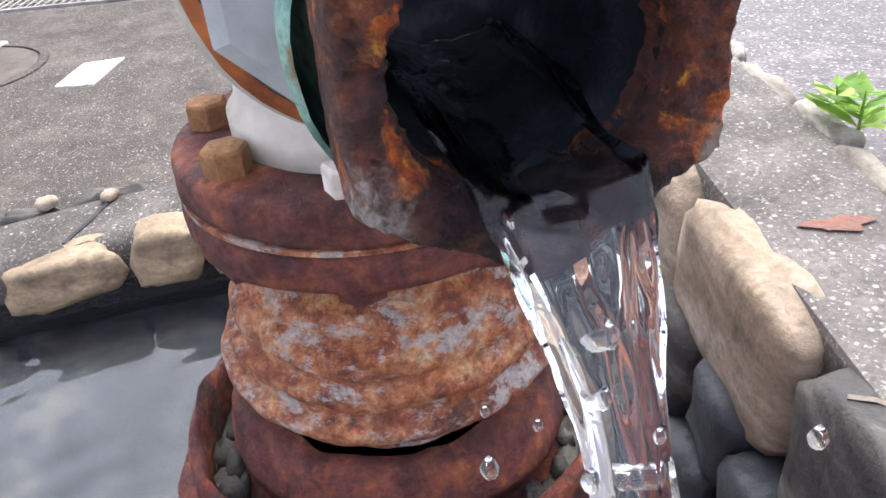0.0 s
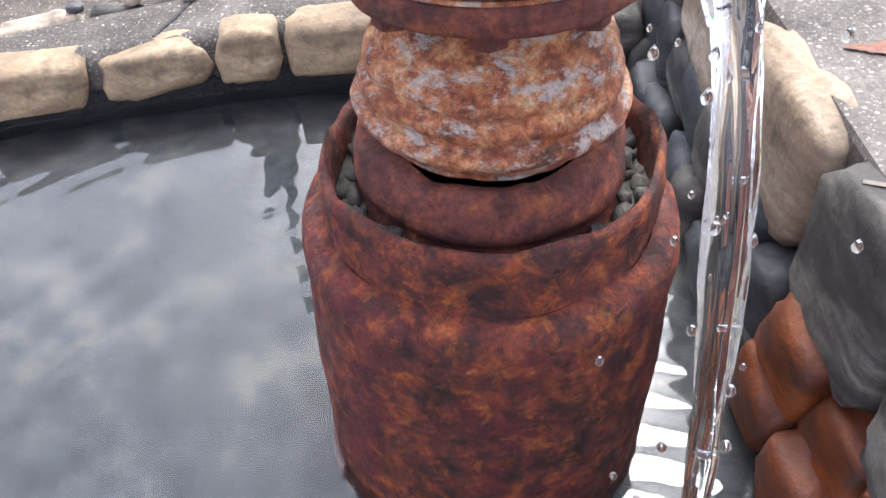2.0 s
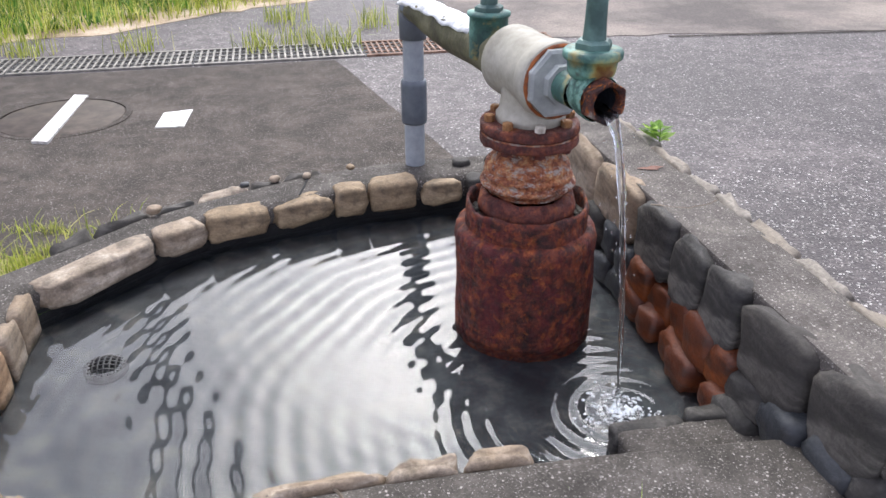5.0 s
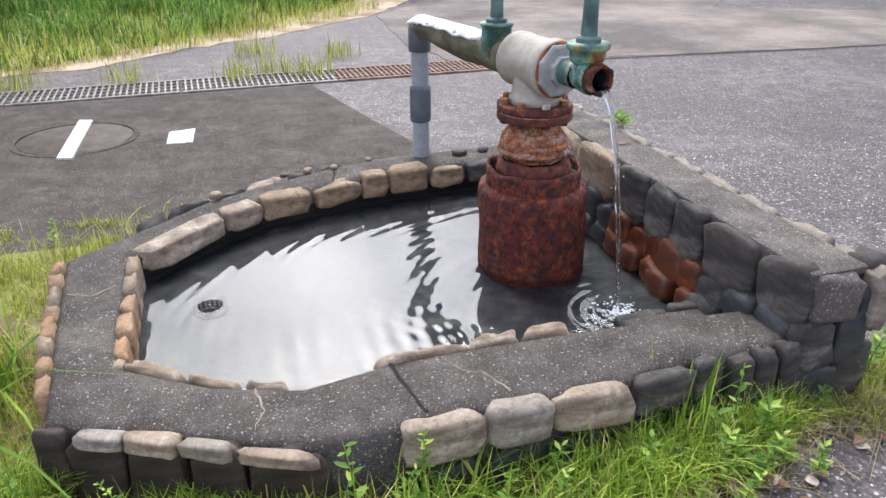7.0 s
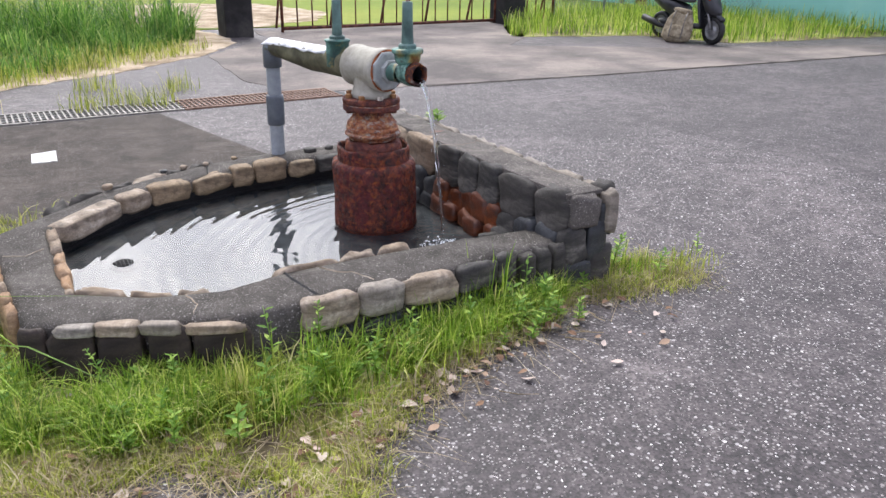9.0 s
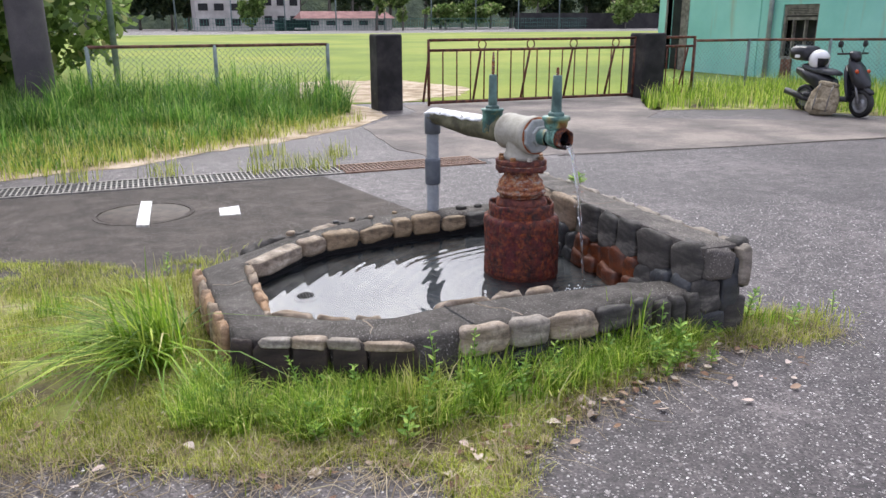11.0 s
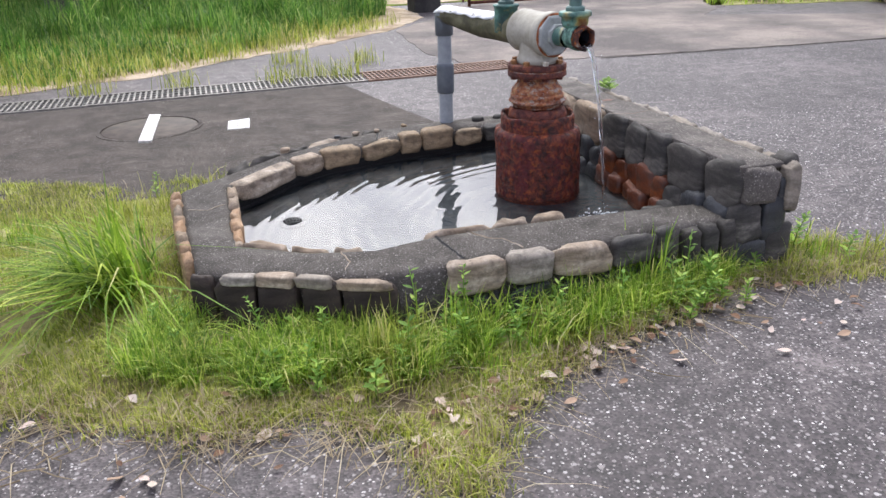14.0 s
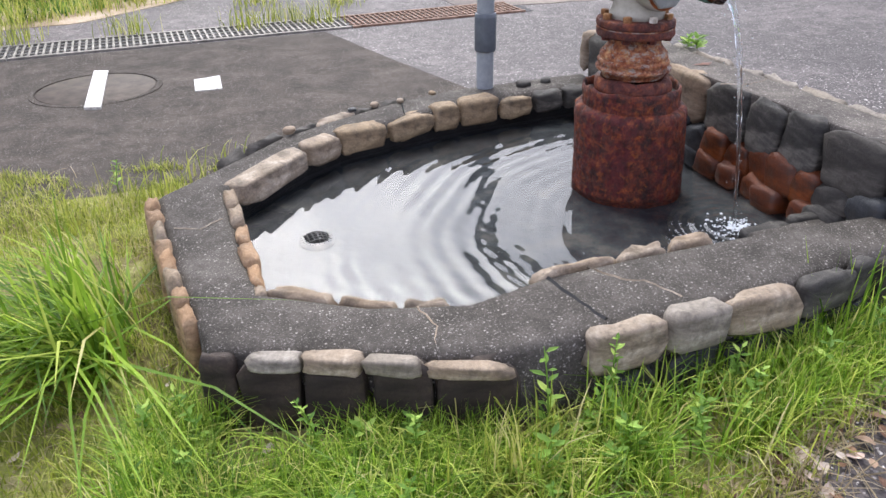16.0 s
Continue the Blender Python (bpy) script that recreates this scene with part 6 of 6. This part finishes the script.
for i, (x, y, h, n, s) in enumerate([(-0.73, -0.875, 0.22, 14, 0.045), (-0.60, -0.87, 0.20, 26, 0.035), (-0.66, -0.89, 0.16, 20, 0.03), (-0.36, -0.97, 0.14, 22, 0.035), (-0.16, -0.95, 0.14, 12, 0.05), (-0.98, -0.86, 0.15, 24, 0.03),
                                     (-1.13, -0.78, 0.17, 26, 0.028), (-1.32, -0.68, 0.16, 20, 0.03), (0.10, -0.87, 0.18, 14, 0.04), (0.58, -0.76, 0.14, 30, 0.05), (0.68, -0.88, 0.1, 18, 0.045), (0.95, -0.82, 0.1, 14, 0.03),
                                     (-0.5, -1.02, 0.13, 20, 0.03), (-0.82, -1.06, 0.11, 18, 0.028), (-1.05, -0.98, 0.12, 18, 0.03), (0.2, -0.86, 0.08, 20, 0.035), (0.36, -0.86, 0.07, 18, 0.035), (-1.45, 0.75, 0.12, 16, 0.035), (-0.02, -1.0, 0.09, 12, 0.03)]):
    weed(x, y, h, n, s * 0.78, 60 + i)
rw2 = random.Random(33)
for i in range(34):
    x = rw2.uniform(-1.45, 0.25)
    y = -0.86 - rw2.random() ** 1.5 * 0.22 if x > -0.8 else -0.62 + (x + 1.3) * -0.42 - 0.05 - rw2.random() * 0.3
    weed(x, y, rw2.uniform(0.05, 0.13), rw2.randint(12, 26), rw2.uniform(0.02, 0.045), 120 + i)
weed(0.505, 0.36, 0.06, 16, 0.05, 90, z=0.29, label="small green weed sprouting from the wall top")
weed(0.50, 0.40, 0.05, 12, 0.045, 91, z=0.29, label="small green weed sprouting from the wall top")

# dry leaves and litter
def leaf_mesh(seed):
    r = random.Random(seed)
    n = 7
    vs, fs = [], []
    for i in range(n + 1):
        u = i / n
        w = 0.3 * math.sin(math.pi * u ** 0.8) + 0.002
        z = 0.12 * math.sin(3 * u + seed) + 0.02
        vs += [(u - 0.5, -w, z + 0.1 * w + 0.02 * r.random()), (u - 0.5, 0, z - 0.03), (u - 0.5, w, z + 0.16 * w)]
    for i in range(n):
        b = 3 * i
        fs += [(b, b + 1, b + 4, b + 3), (b + 1, b + 2, b + 5, b + 4)]
    me = bpy.data.meshes.new("dry_leaf")
    me.from_pydata(vs, [], fs)
    me.materials.append(M_LEAFDRY)
    return me


lms = [leaf_mesh(i) for i in range(5)]
r = random.Random(8)
spots = [(-0.494, -1.184), (-0.02, -0.99), (-0.35, -1.09), (-1.175, -1.18), (-0.85, -1.35), (-0.95, -1.12), (0.2, -0.93), (-1.55, -0.51), (-0.55, -1.25)]
while len(spots) < 290:
    x, y = r.uniform(-2.3, 0.5), r.uniform(-1.3, -0.4)
    if r.random() < 0.35:
        t = r.random()
        x, y = -0.9 + 1.2 * t + r.gauss(0, 0.05), -1.3 + 0.4 * t + r.gauss(0, 0.04)
    if y > -0.62 + 0.0 * x and x > -1.36:
        continue
    if x > -0.9 and y > -0.86:
        continue
    spots.append((x, y))
for i, (x, y) in enumerate(spots):
    ob = new("dry_leaf", lms[i % 5])
    s = r.uniform(0.014, 0.042) if i > 8 else r.uniform(0.04, 0.055)
    ob.matrix_basis = pose(x, y, gz(y) + 0.012, r.uniform(-15, 15), r.uniform(-15, 15), r.uniform(0, 360)) @ Matrix.Diagonal((s, s, s, 1))
    tagged(ob, "curled dry brown leaf lying on the ground", "leaf", "fallen leaves")
# fallen twigs along the edge of the asphalt and in the lawn
bm = bmesh.new()
for i in range(170):
    if r.random() < 0.6:
        t = r.random()
        x, y = -2.0 + 2.3 * t + r.gauss(0, 0.06), (-0.95 - 0.25 * math.sin(t * 3.1)) + r.gauss(0, 0.07)
    else:
        x, y = r.uniform(-2.3, -0.4), r.uniform(-1.25, -0.75)
    if x > -0.95 and y > -0.9:
        continue
    a, l = r.uniform(0, 6.283), r.uniform(0.04, 0.16)
    b = a + r.gauss(0, 0.6)
    p = [(x, y), (x + math.cos(a) * l / 2, y + math.sin(a) * l / 2), (x + (math.cos(a) + math.cos(b)) * l / 2, y + (math.sin(a) + math.sin(b)) * l / 2)]
    tube(bm, [(q[0], q[1], gz(q[1]) + 0.007 + r.uniform(0, 0.008)) for q in p], [0.0016, 0.0013, 0.0007], 5)
tagged(part("twigs", bm, G_STRAW, None), "thin dry twigs scattered on the ground", "twig", kind="stuff")
# loose aggregate on the asphalt
vs, fs = [], []
g = np.random.default_rng(21)
pt = np.stack([g.uniform(-2.2, 2.6, 42000), g.uniform(-2.0, 0.9, 42000)], 1)
pt = pt[~inside(pt, LAWN) & ~inside(pt, POND)]
pt = pt[~((pt[:, 0] < 0.55) & (pt[:, 1] > -0.5))]
for x, y in pt:
    s = 0.0012 + abs(g.normal(0, 0.0019))
    b, z, k = len(vs), gz(y) - 0.0005, 5
    ph, el = g.uniform(0, 6.28), g.uniform(0.55, 1.0)
    rr = s * g.uniform(0.6, 1.35, k)
    c, sn = math.cos(ph), math.sin(ph)
    for q, zz in ((1.0, z), (0.62, z + s * 0.35)):
        for i in range(k):
            a = 2 * math.pi * i / k
            u, v = rr[i] * q * math.cos(a), rr[i] * q * el * math.sin(a)
            vs.append((x + u * c - v * sn, y + u * sn + v * c, zz))
    fs.append(tuple(b + k + i for i in range(k)))
    fs += [(b + i, b + (i + 1) % k, b + k + (i + 1) % k, b + k + i) for i in range(k)]
m = Mat("pale_aggregate", 0.8)
M_AGG = m.done(m.ramp(m.rand(True), [(0.0, "6a6461"), (0.4, "9a9490"), (0.75, "c2bdb8"), (1.0, "ece8e3")]), m.noise(300), 0.3, 0.002)
tagged(mesh_ob("loose_aggregate", vs, fs, M_AGG), "pale stone chips in the asphalt", "gravel", kind="stuff")

# tall grass by the fence and the pole
TALL = [(-6, 3.7), (-2.6, 3.9), (-1.7, 4.3), (-1.0, 4.9), (-0.3, 5.5), (0.6, 6.4), (1.2, 7.3), (1.35, 8.2), (0.5, 8.8), (-6, 9.5)]
p = scatter(44000, -6, 1.4, 3.7, 9.4, TALL)
p = p[np.array([noise.noise((a * 2.1, b * 2.1, 6.0)) > -0.28 for a, b, _ in p])]
edge = np.clip((p[:, 1] - 4.0) / 2.6, 0.25, 1.0)
p[:, 2] = edge * np.where(p[:, 1] > 7.4, 1.0, 0.75) * np.array([0.85 + 0.7 * noise.noise((a * 1.3, b * 1.3, 2.0)) for a, b, _ in p])
blades("tall_grass", p, 0.2, 0.74, 0.012, G_TALL, 0.75, 41, "tall green grass overgrowing the fence")
p = scatter(16000, -6, 1.4, 3.6, 6.5, [(-6, 3.5), (-2.4, 3.75), (-0.9, 4.6), (0.8, 5.95), (1.5, 7.0), (0.6, 7.0), (-6, 6)])
blades("verge_grass", p, 0.05, 0.2, 0.007, G_LAWN, 0.6, 42, "short grass thinning out into straw")
p = scatter(12000, 4.9, 13, 3.8, 9, VERGE2)
blades("fence_grass", p, 0.08, 0.35, 0.010, G_FRESH, 0.5, 43, "grass along the wire fence by the gate")


def leaf_cloud(name, blobs, per, size, mat, seed, label, category):
    """Leaves scattered in uneven clumps; a blob is x, y, z, rx, ry, rz."""
    g = np.random.default_rng(seed)
    allv = []
    for x, y, z, rx, ry, rz in blobs:
        d = g.normal(0, 1, (per, 3))
        d /= np.linalg.norm(d, axis=1)[:, None]
        rad = g.uniform(0.55, 1.08, per) ** 0.6
        lump = 1 + 0.3 * np.sin(d[:, 0] * 5 + x) * np.sin(d[:, 2] * 6 + z) + 0.2 * np.sin(d[:, 1] * 9 + y)
        c = np.array([x, y, z]) + d * (rad * lump)[:, None] * np.array([rx, ry, rz])
        a = g.normal(0, 1, (per, 3))
        a /= np.linalg.norm(a, axis=1)[:, None]
        b = np.cross(a, g.normal(0, 1, (per, 3)))
        b /= np.linalg.norm(b, axis=1)[:, None]
        s = size * g.uniform(0.5, 1.3, per)[:, None]
        allv.append(np.stack([c - a * s, c + b * s * 0.5, c + a * s, c - b * s * 0.5], 1))
    v = np.concatenate(allv)
    n = len(v)
    f = (np.arange(n)[:, None] * 4 + np.arange(4)).tolist()
    return tagged(mesh_ob(name, v.reshape(-1, 3).tolist(), f, mat), label, category, kind="stuff")


g = random.Random(4)
ivy = [(-3.1 - g.uniform(0, 3.4), 9.4 + g.uniform(0, 5.5), g.uniform(0.2, 4.6), g.uniform(0.4, 0.9), g.uniform(0.4, 0.8), g.uniform(0.4, 0.9)) for _ in range(70)]
ivy += [(-2.3 - 0.35 * i, 11.5 + 1.6 * i, g.uniform(0.3, 3.2), 0.8, 0.8, 0.8) for i in range(8)]
leaf_cloud("ivy_hedge", ivy, 750, 0.12, G_IVY, 51, "overgrown ivy and shrubs beside the field", "hedge")
bm = bmesh.new()
for i in range(9):
    x, y = -3.8 - 0.35 * (i % 4), 10 + 0.7 * i
    tube(bm, [(x, y, -0.1), (x + 0.1, y, 1.5), (x - 0.1, y + 0.1, 3.2)], [0.09, 0.07, 0.03], 7)
tagged(part("hedge_stems", bm, M_WOODG, None), "grey stems inside the ivy hedge", "hedge")


def tree(x, y, h, w, seed, mat=G_WOOD, leaf=0.55, per=330):
    r = random.Random(seed)
    t = thing("tree", (x, y, -0.2), "dark green tree in the woods beyond the field", "tree", "trees beyond the field")
    bm = bmesh.new()
    tube(bm, [(0, 0, 0), (0.1, 0, h * 0.4), (0, 0.1, h * 0.85)], [h * 0.025, h * 0.018, h * 0.006], 8)
    for i in range(5):
        a = i * 1.3
        tube(bm, [(0.05, 0, h * (0.3 + 0.1 * i)), (math.cos(a) * w * 0.6, math.sin(a) * w * 0.6, h * (0.42 + 0.1 * i))], [h * 0.01, h * 0.003], 5)
    part("trunk", bm, M_WOODG, t, smooth=True)
    bl = [(r.gauss(0, w * 0.35), r.gauss(0, w * 0.35), h * r.uniform(0.3, 0.95), w * r.uniform(0.35, 0.6), w * r.uniform(0.35, 0.6), h * r.uniform(0.1, 0.18)) for _ in range(7)]
    c = leaf_cloud("crown", bl, per, leaf, mat, seed, "", "")
    c.parent = t
    for k in list(c.keys()):
        del c[k]


g = random.Random(14)
for i in range(34):
    tree(-38 + i * 4.2 + g.uniform(-1, 1), 126 + g.uniform(-4, 14), g.uniform(8, 15), g.uniform(3, 5), 500 + i)
for i, (x, y, h, w) in enumerate([(34, 103, 6, 1.6), (30.5, 104, 9, 1.2), (70, 102, 5.5, 1.8), (14.5, 112, 6, 1.6), (44, 112, 4, 3), (50, 114, 5, 3), (62, 116, 9, 4), (78, 112, 8, 4)]):
    tree(x, y, h, w, 560 + i, G_IVY, 0.35)
# wooded hills behind
vs, fs = [], []
nx = 60
for i in range(nx + 1):
    x = -160 + 380 * i / nx
    hh = 24 + 13 * noise.noise((x * 0.018, 1.0, 0)) + 6 * noise.noise((x * 0.06, 5.0, 0))
    vs += [(x, 150, -1), (x, 172, hh * 0.7), (x, 200, hh)]
for i in range(nx):
    b = 3 * i
    fs += [(b, b + 3, b + 4, b + 1), (b + 1, b + 4, b + 5, b + 2)]
m = Mat("wooded_hill", 0.95)
M_HILL = m.done(m.ramp(m.noise(0.35, 8, 0.7), [(0.3, "2f3f30"), (0.5, "46563f"), (0.7, "64704f")]), m.noise(0.6, 8, 0.7), 1.0, 2.0)
tagged(mesh_ob("wooded_hill", vs, fs, M_HILL, smooth=True), "wooded hills behind the field", "hill", kind="structure")
